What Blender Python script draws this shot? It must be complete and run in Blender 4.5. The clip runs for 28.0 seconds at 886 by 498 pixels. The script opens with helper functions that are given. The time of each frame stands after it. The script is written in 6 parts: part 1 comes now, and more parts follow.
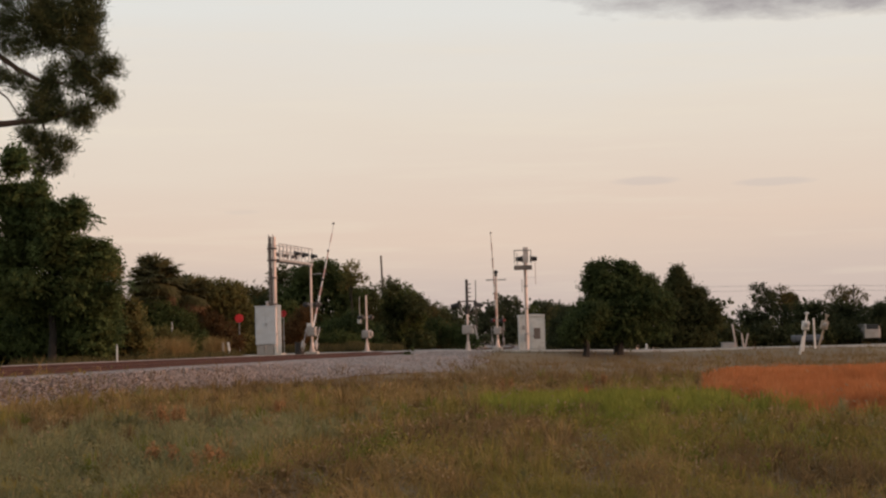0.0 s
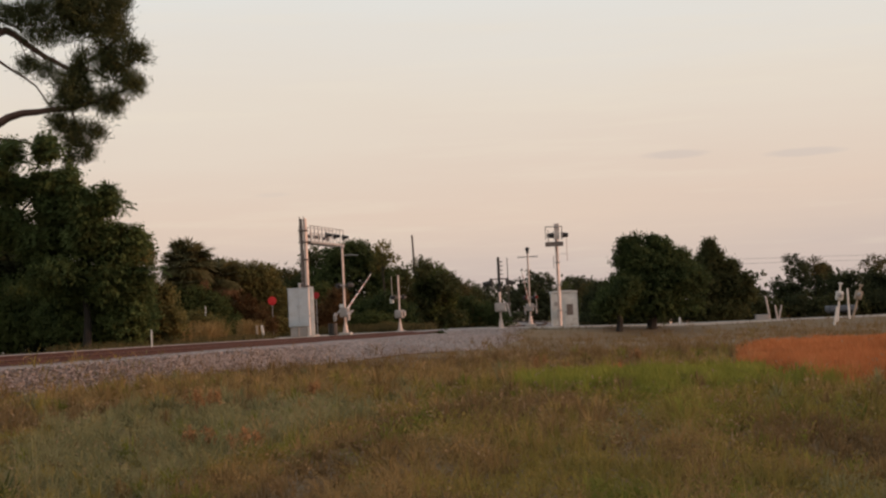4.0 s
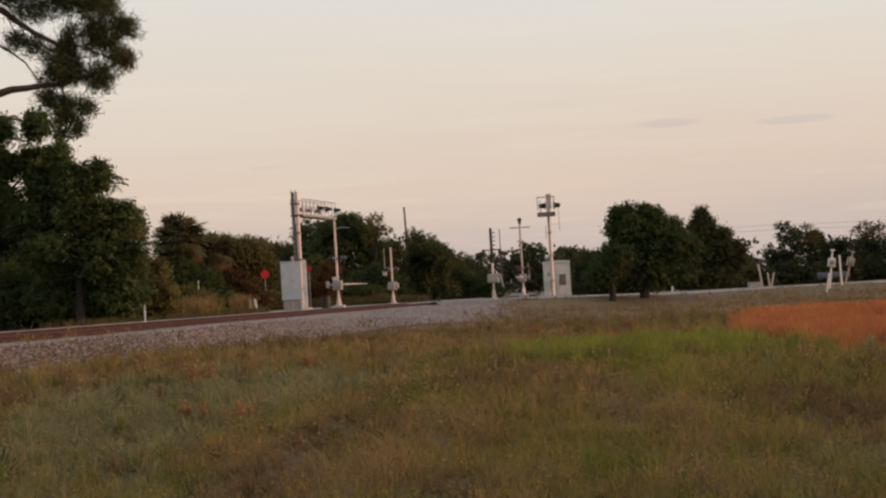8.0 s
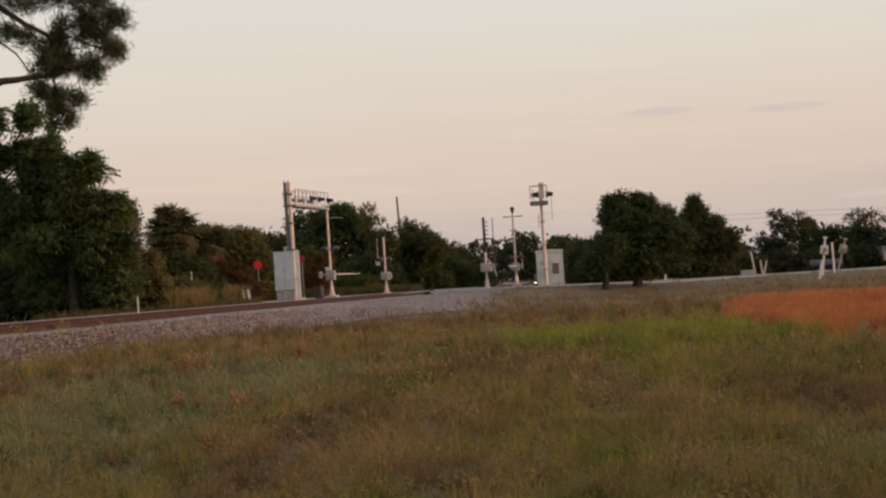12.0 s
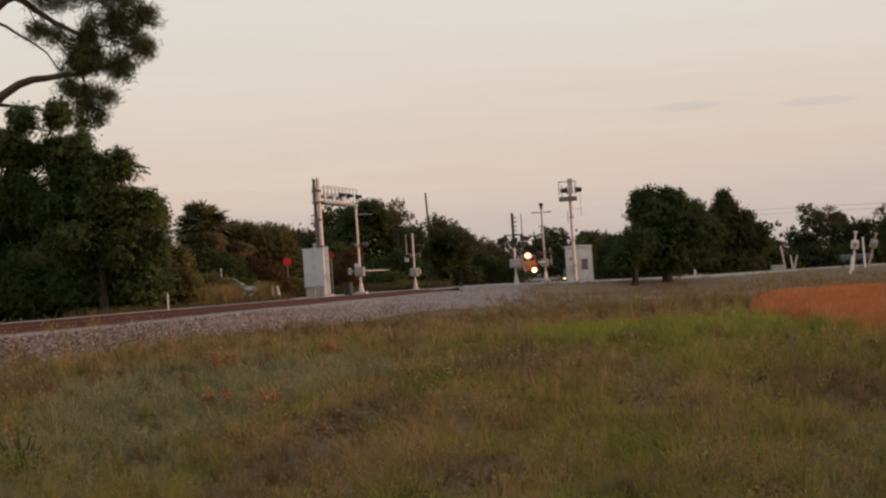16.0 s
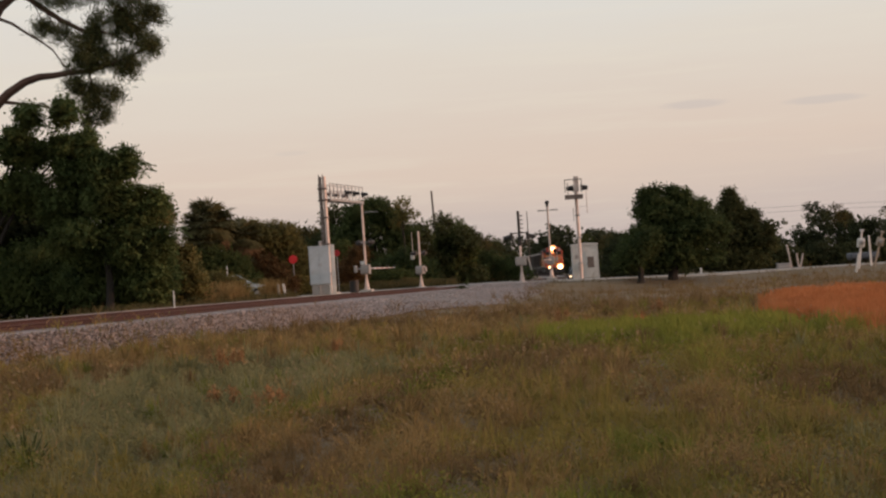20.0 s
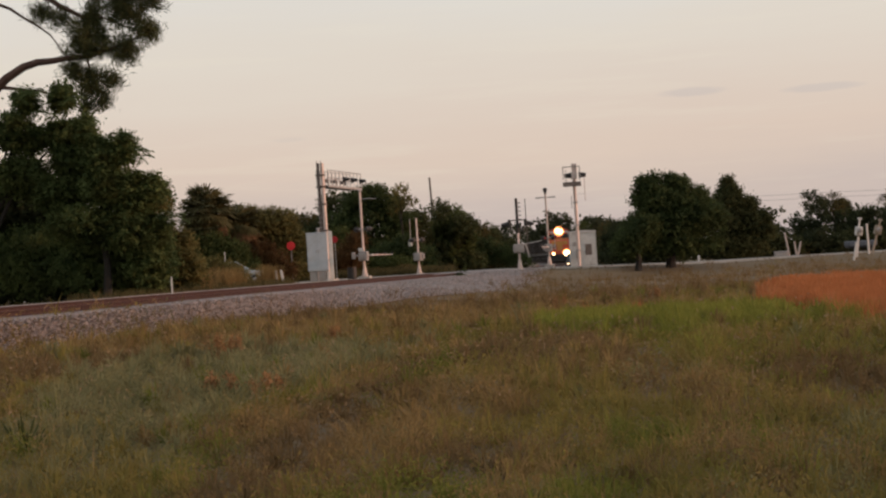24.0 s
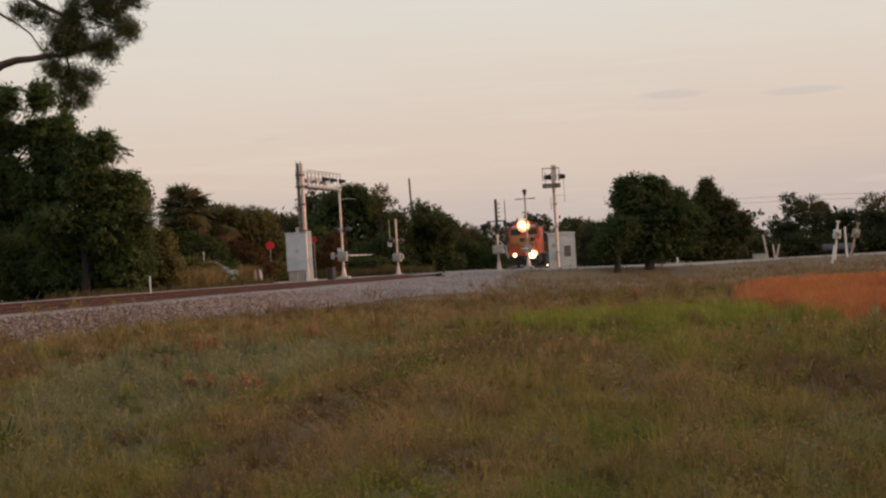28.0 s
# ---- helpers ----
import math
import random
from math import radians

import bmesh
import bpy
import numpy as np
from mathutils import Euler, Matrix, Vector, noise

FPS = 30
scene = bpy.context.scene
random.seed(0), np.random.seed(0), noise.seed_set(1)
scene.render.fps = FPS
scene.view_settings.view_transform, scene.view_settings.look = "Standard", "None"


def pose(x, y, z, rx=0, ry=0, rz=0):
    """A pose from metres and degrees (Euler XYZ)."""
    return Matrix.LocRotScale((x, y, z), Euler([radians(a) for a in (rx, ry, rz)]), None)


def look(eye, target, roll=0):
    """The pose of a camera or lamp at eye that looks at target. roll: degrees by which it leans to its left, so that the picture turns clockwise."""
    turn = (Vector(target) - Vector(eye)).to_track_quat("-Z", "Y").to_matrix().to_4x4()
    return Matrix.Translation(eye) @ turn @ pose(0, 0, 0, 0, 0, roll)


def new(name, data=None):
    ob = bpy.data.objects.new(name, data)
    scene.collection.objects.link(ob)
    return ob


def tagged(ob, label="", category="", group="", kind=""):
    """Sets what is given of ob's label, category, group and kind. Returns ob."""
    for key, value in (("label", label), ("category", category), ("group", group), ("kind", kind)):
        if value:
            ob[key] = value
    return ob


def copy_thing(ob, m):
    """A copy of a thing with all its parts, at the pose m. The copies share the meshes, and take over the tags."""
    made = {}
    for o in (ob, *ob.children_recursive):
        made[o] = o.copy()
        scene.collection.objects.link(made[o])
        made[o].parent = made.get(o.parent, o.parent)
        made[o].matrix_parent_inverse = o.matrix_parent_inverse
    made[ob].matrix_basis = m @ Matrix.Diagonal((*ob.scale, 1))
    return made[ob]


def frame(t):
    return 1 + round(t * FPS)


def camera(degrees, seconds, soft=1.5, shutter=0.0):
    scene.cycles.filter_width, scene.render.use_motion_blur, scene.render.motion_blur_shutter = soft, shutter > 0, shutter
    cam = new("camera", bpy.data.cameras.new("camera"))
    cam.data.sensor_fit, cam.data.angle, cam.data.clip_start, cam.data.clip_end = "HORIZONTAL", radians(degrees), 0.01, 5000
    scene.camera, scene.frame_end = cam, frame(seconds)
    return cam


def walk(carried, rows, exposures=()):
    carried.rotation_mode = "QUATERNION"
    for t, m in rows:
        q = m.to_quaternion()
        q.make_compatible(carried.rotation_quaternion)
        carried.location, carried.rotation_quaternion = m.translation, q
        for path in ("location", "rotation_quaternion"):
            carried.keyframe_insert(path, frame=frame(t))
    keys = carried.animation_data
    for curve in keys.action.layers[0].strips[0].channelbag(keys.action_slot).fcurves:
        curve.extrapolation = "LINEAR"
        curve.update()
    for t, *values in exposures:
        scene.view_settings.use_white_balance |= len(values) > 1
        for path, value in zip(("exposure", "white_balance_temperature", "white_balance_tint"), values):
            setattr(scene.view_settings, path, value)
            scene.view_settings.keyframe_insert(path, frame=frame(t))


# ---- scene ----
# The camera is held by hand on one spot and turns a little: seconds, yaw, pitch, roll.
EYE = (0.0, 0.0, 1.6)
cam = camera(30.0, 28.0, soft=2.3)
TURNS = [
    (0, 0.000, 3.110, 1.500),
    (0.5, 0.252, 3.077, 1.593),
    (1, 0.395, 2.653, 1.834),
    (1.5, 0.013, 2.700, 2.103),
    (2, -0.323, 2.764, 2.311),
    (2.5, -0.274, 2.450, 2.454),
    (3, -0.215, 2.214, 2.502),
    (3.5, 0.034, 2.122, 2.629),
    (4, 1.138, 2.409, 2.723),
    (4.5, 3.685, 2.379, 2.758),
    (6.5, 1.384, 1.791, 3.316),
    (7, 0.981, 1.792, 3.228),
    (7.5, 0.974, 1.586, 3.319),
    (8, 0.895, 1.412, 3.426),
    (8.5, 0.800, 1.344, 3.571),
    (9, 0.652, 1.344, 3.695),
    (9.5, 0.734, 1.079, 3.709),
    (10, 0.831, 1.078, 3.701),
    (10.5, 0.854, 1.258, 3.674),
    (11, 0.690, 1.065, 3.751),
    (11.5, 0.621, 1.031, 3.732),
    (13.5, 0.925, 1.039, 3.773),
    (14, 1.036, 0.924, 3.756),
    (14.5, 1.327, 0.950, 3.854),
    (15, 1.318, 1.084, 3.921),
    (15.5, 1.604, 1.145, 3.947),
    (16, 1.665, 0.965, 3.935),
    (16.5, 1.702, 1.019, 3.939),
    (17, 1.840, 1.027, 3.965),
    (17.5, 1.818, 0.805, 3.936),
    (18, 1.846, 0.828, 3.997),
    (18.5, 1.925, 0.734, 3.911),
    (19, 2.012, 0.724, 3.860),
    (19.5, 2.041, 0.905, 3.887),
    (20, 1.867, 0.902, 3.871),
    (20.5, 1.666, 0.952, 3.857),
    (21, 1.789, 0.947, 3.812),
    (21.5, 1.913, 0.918, 3.796),
    (22, 1.937, 0.791, 3.826),
    (22.5, 1.930, 0.588, 3.761),
    (24.5, 1.746, 0.393, 3.691),
    (25, 1.706, 0.324, 3.684),
    (25.5, 1.734, 0.359, 3.613),
    (26, 1.737, 0.393, 3.547),
    (26.5, 1.654, 0.502, 3.420),
    (27, 1.376, 0.330, 3.489),
    (27.5, 1.108, 0.218, 3.411),
    (28, 1.069, 0.426, 3.384),]
walk(cam, [(t, pose(*EYE, 90 + pitch, roll, yaw)) for t, yaw, pitch, roll in TURNS],
     [(0, 0.0, 6500, 10), (3, 0.0, 6490, 10), (8, -0.02, 6400, 9.5), (17, -0.05, 6300, 9), (28, -0.05, 6290, 9)])


# ---- light: an even, warm evening sky and the last low sun from the side ----
def ramp(nt, stops, fac):
    r = nt.nodes.new("ShaderNodeValToRGB")
    e = r.color_ramp.elements
    while len(e) < len(stops):
        e.new(0.5)
    for k, (p, c) in zip(e, stops):
        k.position, k.color = p, (*c, 1)
    nt.links.new(fac, r.inputs[0])
    return r.outputs[0]


def math_node(nt, op, a, b=None, c=None):
    m = nt.nodes.new("ShaderNodeMath")
    m.operation = op
    for s, v in zip(m.inputs, (a, b, c)):
        if v is None:
            continue
        if isinstance(v, (int, float)):
            s.default_value = v
        else:
            nt.links.new(v, s)
    return m.outputs[0]


def mix_col(nt, fac, a, b):
    m = nt.nodes.new("ShaderNodeMix")
    m.data_type = "RGBA"
    for s, v in ((m.inputs[0], fac), (m.inputs[6], a), (m.inputs[7], b)):
        if isinstance(v, (int, float)):
            s.default_value = v
        elif isinstance(v, tuple):
            s.default_value = (*v, 1)
        else:
            nt.links.new(v, s)
    return m.outputs[2]


def noise_node(nt, vec, scale, detail=4.0, rough=0.55, stretch=None):
    if stretch:
        mp = nt.nodes.new("ShaderNodeMapping")
        mp.inputs["Scale"].default_value = stretch
        nt.links.new(vec, mp.inputs[0])
        vec = mp.outputs[0]
    n = nt.nodes.new("ShaderNodeTexNoise")
    n.inputs["Scale"].default_value, n.inputs["Detail"].default_value, n.inputs["Roughness"].default_value = scale, detail, rough
    nt.links.new(vec, n.inputs["Vector"])
    return n.outputs[0]


def make_world():
    w = bpy.data.worlds.new("evening_sky")
    w.use_nodes = True
    scene.world = w
    nt = w.node_tree
    out = nt.nodes["World Output"]
    deck = nt.nodes["Background"]
    tc = nt.nodes.new("ShaderNodeTexCoord").outputs["Generated"]
    sep = nt.nodes.new("ShaderNodeSeparateXYZ")
    nt.links.new(tc, sep.inputs[0])
    x, y, z = sep.outputs
    streak = noise_node(nt, tc, 3.0, 5, 0.6, (1.0, 1.0, 9.0))
    zz = math_node(nt, "ADD", z, math_node(nt, "MULTIPLY", math_node(nt, "SUBTRACT", streak, 0.5), 0.05))
    col = ramp(nt, [(0.0, (0.53, 0.435, 0.415)), (0.025, (0.59, 0.48, 0.445)), (0.065, (0.72, 0.557, 0.465)), (0.13, (0.765, 0.66, 0.56)),
                    (0.20, (0.757, 0.735, 0.69)), (0.45, (0.64, 0.63, 0.62)), (1.0, (0.44, 0.46, 0.51))], zz)
    # thin pale streaks
    fine = noise_node(nt, tc, 6.0, 6, 0.6, (1.0, 1.0, 14.0))
    pale = ramp(nt, [(0.52, (0, 0, 0)), (0.75, (1, 1, 1))], fine)
    col = mix_col(nt, math_node(nt, "MULTIPLY", pale, 0.35), col, (0.82, 0.715, 0.58))
    # a few small grey clouds low over the trees and a larger one above
    wob = math_node(nt, "MULTIPLY", math_node(nt, "SUBTRACT", noise_node(nt, tc, 26.0, 6, 0.65, (1, 1, 3.0)), 0.5), 1.6)
    for cx, cz, rx, rz, k, tone in ((0.125, 0.0915, 0.022, 0.0030, 0.34, 1.0), (0.198, 0.0880, 0.025, 0.0028, 0.34, 1.0),
                              (0.245, 0.2045, 0.185, 0.0235, 0.95, 0.72), (0.52, 0.19, 0.12, 0.02, 0.8, 0.8), (-0.45, 0.24, 0.13, 0.018, 0.7, 0.8),
                              (-0.118, 0.079, 0.012, 0.0018, 0.15, 1.0)):
        dx = math_node(nt, "POWER", math_node(nt, "ABSOLUTE", math_node(nt, "MULTIPLY", math_node(nt, "SUBTRACT", x, cx), 1 / rx)), 2.0)
        dz = math_node(nt, "POWER", math_node(nt, "ABSOLUTE", math_node(nt, "MULTIPLY", math_node(nt, "SUBTRACT", z, cz), 1 / rz)), 2.0)
        e = math_node(nt, "SUBTRACT", 1.0, math_node(nt, "ADD", math_node(nt, "ADD", dx, dz), wob))
        e = math_node(nt, "MULTIPLY", e, 1.3)
        e.node.use_clamp = True
        ahead = math_node(nt, "GREATER_THAN", y, 0.0)
        col = mix_col(nt, math_node(nt, "MULTIPLY", math_node(nt, "MULTIPLY", e, k), ahead), col, (0.50 * tone, 0.44 * tone, 0.44 * tone))
    nt.links.new(col, deck.inputs[0])
    deck.inputs[1].default_value = 0.97
    sky = nt.nodes.new("ShaderNodeTexSky")
    sky.sky_type, sky.sun_disc, sky.sun_elevation, sky.sun_rotation = "NISHITA", False, radians(7), radians(95)
    clear = nt.nodes.new("ShaderNodeBackground")
    clear.inputs[1].default_value = 0.02
    nt.links.new(sky.outputs[0], clear.inputs[0])
    add = nt.nodes.new("ShaderNodeAddShader")
    nt.links.new(deck.outputs[0], add.inputs[0])
    nt.links.new(clear.outputs[0], add.inputs[1])
    nt.links.new(add.outputs[0], out.inputs[0])


make_world()
sun = new("sun", bpy.data.lights.new("sun", "SUN"))
sun.data.energy, sun.data.angle, sun.data.color = 2.45, radians(8), (1.0, 0.53, 0.35)
sun.matrix_world = look((60, -5, 9), (0, 0, 1))
scene.view_settings.exposure = 0.0


# ---- materials ----
def material(name, a, b, scale=4.0, rough=0.8, metal=0.0, bump=0.0, fine=40.0, spread=0.0, island=False, translucent=0.0, emit=0.0, dirt=None):
    """A surface that varies between the colours a and b at two scales; spread: how far single pieces differ."""
    m = bpy.data.materials.new(name)
    m.use_nodes = True
    nt = m.node_tree
    p = nt.nodes["Principled BSDF"]
    pos = nt.nodes.new("ShaderNodeTexCoord").outputs["Object"]
    big = noise_node(nt, pos, scale, 3)
    small = noise_node(nt, pos, fine, 3)
    f = math_node(nt, "ADD", math_node(nt, "MULTIPLY", big, 0.6), math_node(nt, "MULTIPLY", small, 0.4))
    if spread:
        if island:
            rnd = nt.nodes.new("ShaderNodeNewGeometry").outputs["Random Per Island"]
        else:
            rnd = nt.nodes.new("ShaderNodeObjectInfo").outputs["Random"]
        f = math_node(nt, "ADD", f, math_node(nt, "MULTIPLY", math_node(nt, "SUBTRACT", rnd, 0.5), spread))
    col = ramp(nt, [(0.3, a), (0.7, b)], f)
    if dirt:
        d = ramp(nt, [(0.5, (0, 0, 0)), (0.72, (1, 1, 1))], noise_node(nt, pos, scale * 0.6 + 0.7, 6, 0.7))
        col = mix_col(nt, math_node(nt, "MULTIPLY", d, 0.7), col, dirt)
    nt.links.new(col, p.inputs["Base Color"])
    r = math_node(nt, "ADD", rough - 0.08, math_node(nt, "MULTIPLY", small, 0.16))
    nt.links.new(r, p.inputs["Roughness"])
    p.inputs["Metallic"].default_value = metal
    if bump:
        bn = nt.nodes.new("ShaderNodeBump")
        bn.inputs["Strength"].default_value, bn.inputs["Distance"].default_value = bump, 0.05
        nt.links.new(small, bn.inputs["Height"])
        nt.links.new(bn.outputs[0], p.inputs["Normal"])
    if translucent:
        t = nt.nodes.new("ShaderNodeBsdfTranslucent")
        nt.links.new(col, t.inputs[0])
        mx = nt.nodes.new("ShaderNodeMixShader")
        mx.inputs[0].default_value = translucent
        p.inputs["Specular IOR Level"].default_value = 0.2
        nt.links.new(p.outputs[0], mx.inputs[1])
        nt.links.new(t.outputs[0], mx.inputs[2])
        nt.links.new(mx.outputs[0], nt.nodes["Material Output"].inputs[0])
    if emit:
        p.inputs["Emission Color"].default_value = (*a, 1)
        p.inputs["Emission Strength"].default_value = emit
    return m


def leaf(name, a, b, tr=0.42, spread=0.16):
    m = material(name, a, b, 0.45, 0.8, 0, 0, 2.2, spread, True, tr)
    m.node_tree.nodes["Principled BSDF"].inputs["Specular IOR Level"].default_value = 0.12
    return m


def grass(name, a, b, straw, mud, tr=0.4):
    """Grass whose hue drifts from patch to patch, tuft to tuft and blade to blade."""
    m = leaf(name, a, b, tr, 0.07)
    nt = m.node_tree
    p = nt.nodes["Principled BSDF"]
    pos = nt.nodes.new("ShaderNodeTexCoord").outputs["Object"]
    col = p.inputs["Base Color"].links[0].from_socket
    tuft = noise_node(nt, pos, 1.6, 3, 0.6, (1, 1, 0.1))
    patch = noise_node(nt, pos, 0.33, 3, 0.6, (1, 1, 0.1))
    f = math_node(nt, "ADD", math_node(nt, "MULTIPLY", tuft, 0.6), math_node(nt, "MULTIPLY", patch, 0.4))
    col = mix_col(nt, math_node(nt, "MULTIPLY", ramp(nt, [(0.52, (0, 0, 0)), (0.66, (1, 1, 1))], f), 0.42), col, straw)
    col = mix_col(nt, math_node(nt, "MULTIPLY", ramp(nt, [(0.36, (1, 1, 1)), (0.50, (0, 0, 0))], f), 0.55), col, mud)
    for s in [p.inputs["Base Color"]] + [n.inputs[0] for n in nt.nodes if n.type == "BSDF_TRANSLUCENT"]:
        nt.links.new(col, s)
    return m


SOIL = material("field_soil", (0.085, 0.062, 0.030), (0.18, 0.125, 0.062), 0.15, 0.95, 0, 0.6, 6)
BALLAST = material("ballast_stone", (0.150, 0.130, 0.121), (0.27, 0.238, 0.222), 1.2, 0.9, 0, 1.0, 9, dirt=(0.145, 0.128, 0.118))
STONE = material("loose_stone", (0.22, 0.192, 0.183), (0.365, 0.322, 0.306), 2.0, 0.9, 0, 0, 30, 0.6, True)
RUST = material("rusty_rail_steel", (0.030, 0.011, 0.008), (0.062, 0.022, 0.016), 2.0, 0.8, 0.05, 0.3, 60)
RAILTOP = material("worn_rail_head", (0.055, 0.026, 0.020), (0.10, 0.055, 0.044), 1.5, 0.6, 0.2)
TIE = material("weathered_tie_timber", (0.035, 0.022, 0.017), (0.085, 0.055, 0.045), 3.0, 0.9, 0, 0.5, 30, 0.6)
ROAD = material("worn_asphalt", (0.20, 0.185, 0.17), (0.32, 0.30, 0.27), 0.8, 0.9, 0, 0.3, 30)
SAND = material("sandy_shoulder", (0.24, 0.195, 0.145), (0.40, 0.34, 0.27), 0.7, 0.95, 0, 0.4, 12)
GALV = material("galvanised_steel", (0.29, 0.265, 0.25), (0.45, 0.415, 0.39), 2.5, 0.5, 0.45, 0.1, 30, dirt=(0.30, 0.24, 0.20))
ALU = material("weathered_aluminium", (0.50, 0.40, 0.355), (0.68, 0.565, 0.51), 2.0, 0.5, 0.25, 0.1, 30)
CASE = material("grey_case_paint", (0.38, 0.43, 0.47), (0.49, 0.54, 0.58), 1.2, 0.55, 0.1, 0.1, 20, dirt=(0.34, 0.34, 0.33))
WHITE = material("weathered_white_paint", (0.52, 0.50, 0.47), (0.72, 0.70, 0.66), 1.5, 0.6, 0, 0.1, 25, dirt=(0.40, 0.36, 0.31))
DARK = material("dull_black_metal", (0.018, 0.017, 0.017), (0.045, 0.042, 0.04), 2.0, 0.6, 0.1)
CONC = material("concrete", (0.36, 0.34, 0.31), (0.5, 0.47, 0.43), 2.0, 0.9, 0, 0.3, 25)
REDSIGN = material("faded_red_sign", (0.62, 0.012, 0.016), (0.74, 0.03, 0.03), 3.0, 0.5)
DIMRED = material("dull_red_sign", (0.38, 0.014, 0.016), (0.46, 0.024, 0.024), 3.0, 0.6)
REDBAND = material("faded_red_band", (0.36, 0.22, 0.19), (0.46, 0.30, 0.26), 4.0, 0.6)
POLEWOOD = material("grey_pole_timber", (0.06, 0.05, 0.042), (0.13, 0.11, 0.095), 2.0, 0.9, 0, 0.4, 30)
BARK = material("reddish_pine_bark", (0.06, 0.032, 0.024), (0.135, 0.076, 0.056), 2.5, 0.95, 0, 0.8, 14)
TRUNK = material("dark_bark", (0.012, 0.010, 0.008), (0.034, 0.027, 0.022), 3.0, 0.95, 0, 0.8, 14)
GLASS = material("dark_window_glass", (0.015, 0.018, 0.02), (0.03, 0.034, 0.036), 1.0, 0.12)
TYRE = material("black_rubber", (0.012, 0.012, 0.012), (0.028, 0.027, 0.026), 4.0, 0.85)
LAMP = material("warm_headlamp", (1.0, 0.66, 0.34), (1.0, 0.66, 0.34), 1, 0.3, emit=6.0)
# glowing orange discs added for the glare halo round the train's lamps
LAMPHALO = material("lamp_glare_halo", (1.0, 0.40, 0.13), (1.0, 0.40, 0.13), 1, 0.3, emit=1.3)
LAMPSOFT = material("warm_car_lamp", (1.0, 0.68, 0.40), (1.0, 0.68, 0.40), 1, 0.3, emit=2.5)
REDLENS = material("dark_red_lens", (0.12, 0.01, 0.01), (0.2, 0.02, 0.02), 4, 0.2)
LOCORED = material("loco_red_paint", (0.42, 0.06, 0.025), (0.55, 0.10, 0.04), 1.0, 0.4, 0, 0.05, 12, dirt=(0.22, 0.07, 0.04))
LOCOYELLOW = material("loco_yellow_paint", (0.42, 0.19, 0.045), (0.52, 0.26, 0.065), 1.0, 0.4, 0, 0.05, 12, dirt=(0.3, 0.17, 0.08))
LOCOBLACK = material("grimy_black_paint", (0.014, 0.013, 0.013), (0.04, 0.036, 0.033), 1.2, 0.65, 0, 0.1, 12)
HOPPER = material("dark_hopper_paint", (0.022, 0.018, 0.016), (0.055, 0.045, 0.04), 0.8, 0.7, 0, 0.1, 8, 0.3, dirt=(0.09, 0.055, 0.035))
CARWHITE = material("silver_car_paint", (0.42, 0.46, 0.48), (0.5, 0.54, 0.56), 0.6, 0.25, 0.3)
CARDARK = material("dark_car_paint", (0.010, 0.010, 0.010), (0.018, 0.017, 0.017), 0.6, 0.9, 0.0)
WALLBLUE = material("dull_blue_cover", (0.07, 0.08, 0.10), (0.11, 0.12, 0.14), 0.8, 0.7)

L_DARK = leaf("dark_broad_leaves", (0.029, 0.046, 0.019), (0.108, 0.132, 0.045))
L_UMBER = leaf("brownish_green_leaves", (0.042, 0.042, 0.018), (0.150, 0.120, 0.044))
L_FEATHER = leaf("feathery_green_leaves", (0.044, 0.071, 0.028), (0.165, 0.200, 0.068))
L_OAK = leaf("dull_green_leaves", (0.028, 0.036, 0.016), (0.105, 0.110, 0.042))
L_MID = leaf("mid_green_leaves", (0.045, 0.060, 0.018), (0.125, 0.14, 0.045))
L_OLIVE = leaf("olive_brown_leaves", (0.080, 0.076, 0.026), (0.225, 0.190, 0.066))
L_PINE = leaf("pine_needles", (0.032, 0.042, 0.017), (0.108, 0.110, 0.042), 0.2)
L_PALM = leaf("palm_fronds", (0.042, 0.044, 0.019), (0.145, 0.130, 0.055), 0.15)
L_DEAD = leaf("dead_fronds", (0.12, 0.075, 0.040), (0.26, 0.16, 0.085), 0.2)
# darker leaves; under the big trees their colour stands in for shade
L_SHADE = leaf("dull_dark_shade_leaves", (0.023, 0.032, 0.016), (0.080, 0.090, 0.040))
L_FAR = leaf("far_leaves", (0.034, 0.040, 0.021), (0.085, 0.092, 0.046), 0.2)
G_DRY = grass("dry_grass", (0.188, 0.127, 0.051), (0.370, 0.256, 0.107), (0.450, 0.335, 0.150), (0.120, 0.084, 0.035))
G_OLIVE = grass("olive_grass", (0.145, 0.125, 0.034), (0.315, 0.249, 0.071), (0.411, 0.327, 0.097), (0.085, 0.080, 0.024))
G_GREEN = grass("fresh_green_grass", (0.155, 0.168, 0.030), (0.300, 0.298, 0.060), (0.385, 0.345, 0.085), (0.112, 0.120, 0.025))
G_BLUE = grass("grey_green_weeds", (0.152, 0.147, 0.066), (0.303, 0.277, 0.134), (0.385, 0.341, 0.177), (0.079, 0.086, 0.037))
G_DEEP = grass("deep_green_grass", (0.110, 0.125, 0.023), (0.224, 0.230, 0.049), (0.291, 0.269, 0.072), (0.067, 0.074, 0.018))
G_RUST = grass("rust_orange_grass", (0.38, 0.135, 0.050), (0.54, 0.225, 0.092), (0.60, 0.31, 0.15), (0.22, 0.088, 0.036))
DARKGALV = material("dull_brown_steel", (0.13, 0.10, 0.085), (0.24, 0.19, 0.165), 2.0, 0.7, 0.2, 0.1, 30)
G_BROWN = grass("dark_brown_grass", (0.135, 0.092, 0.042), (0.252, 0.170, 0.080), (0.300, 0.215, 0.105), (0.094, 0.070, 0.032))
# verge grass with its shade put into a darker colour
G_VERGE = leaf("shaded_verge_grass", (0.050, 0.046, 0.020), (0.14, 0.11, 0.044), 0.25)
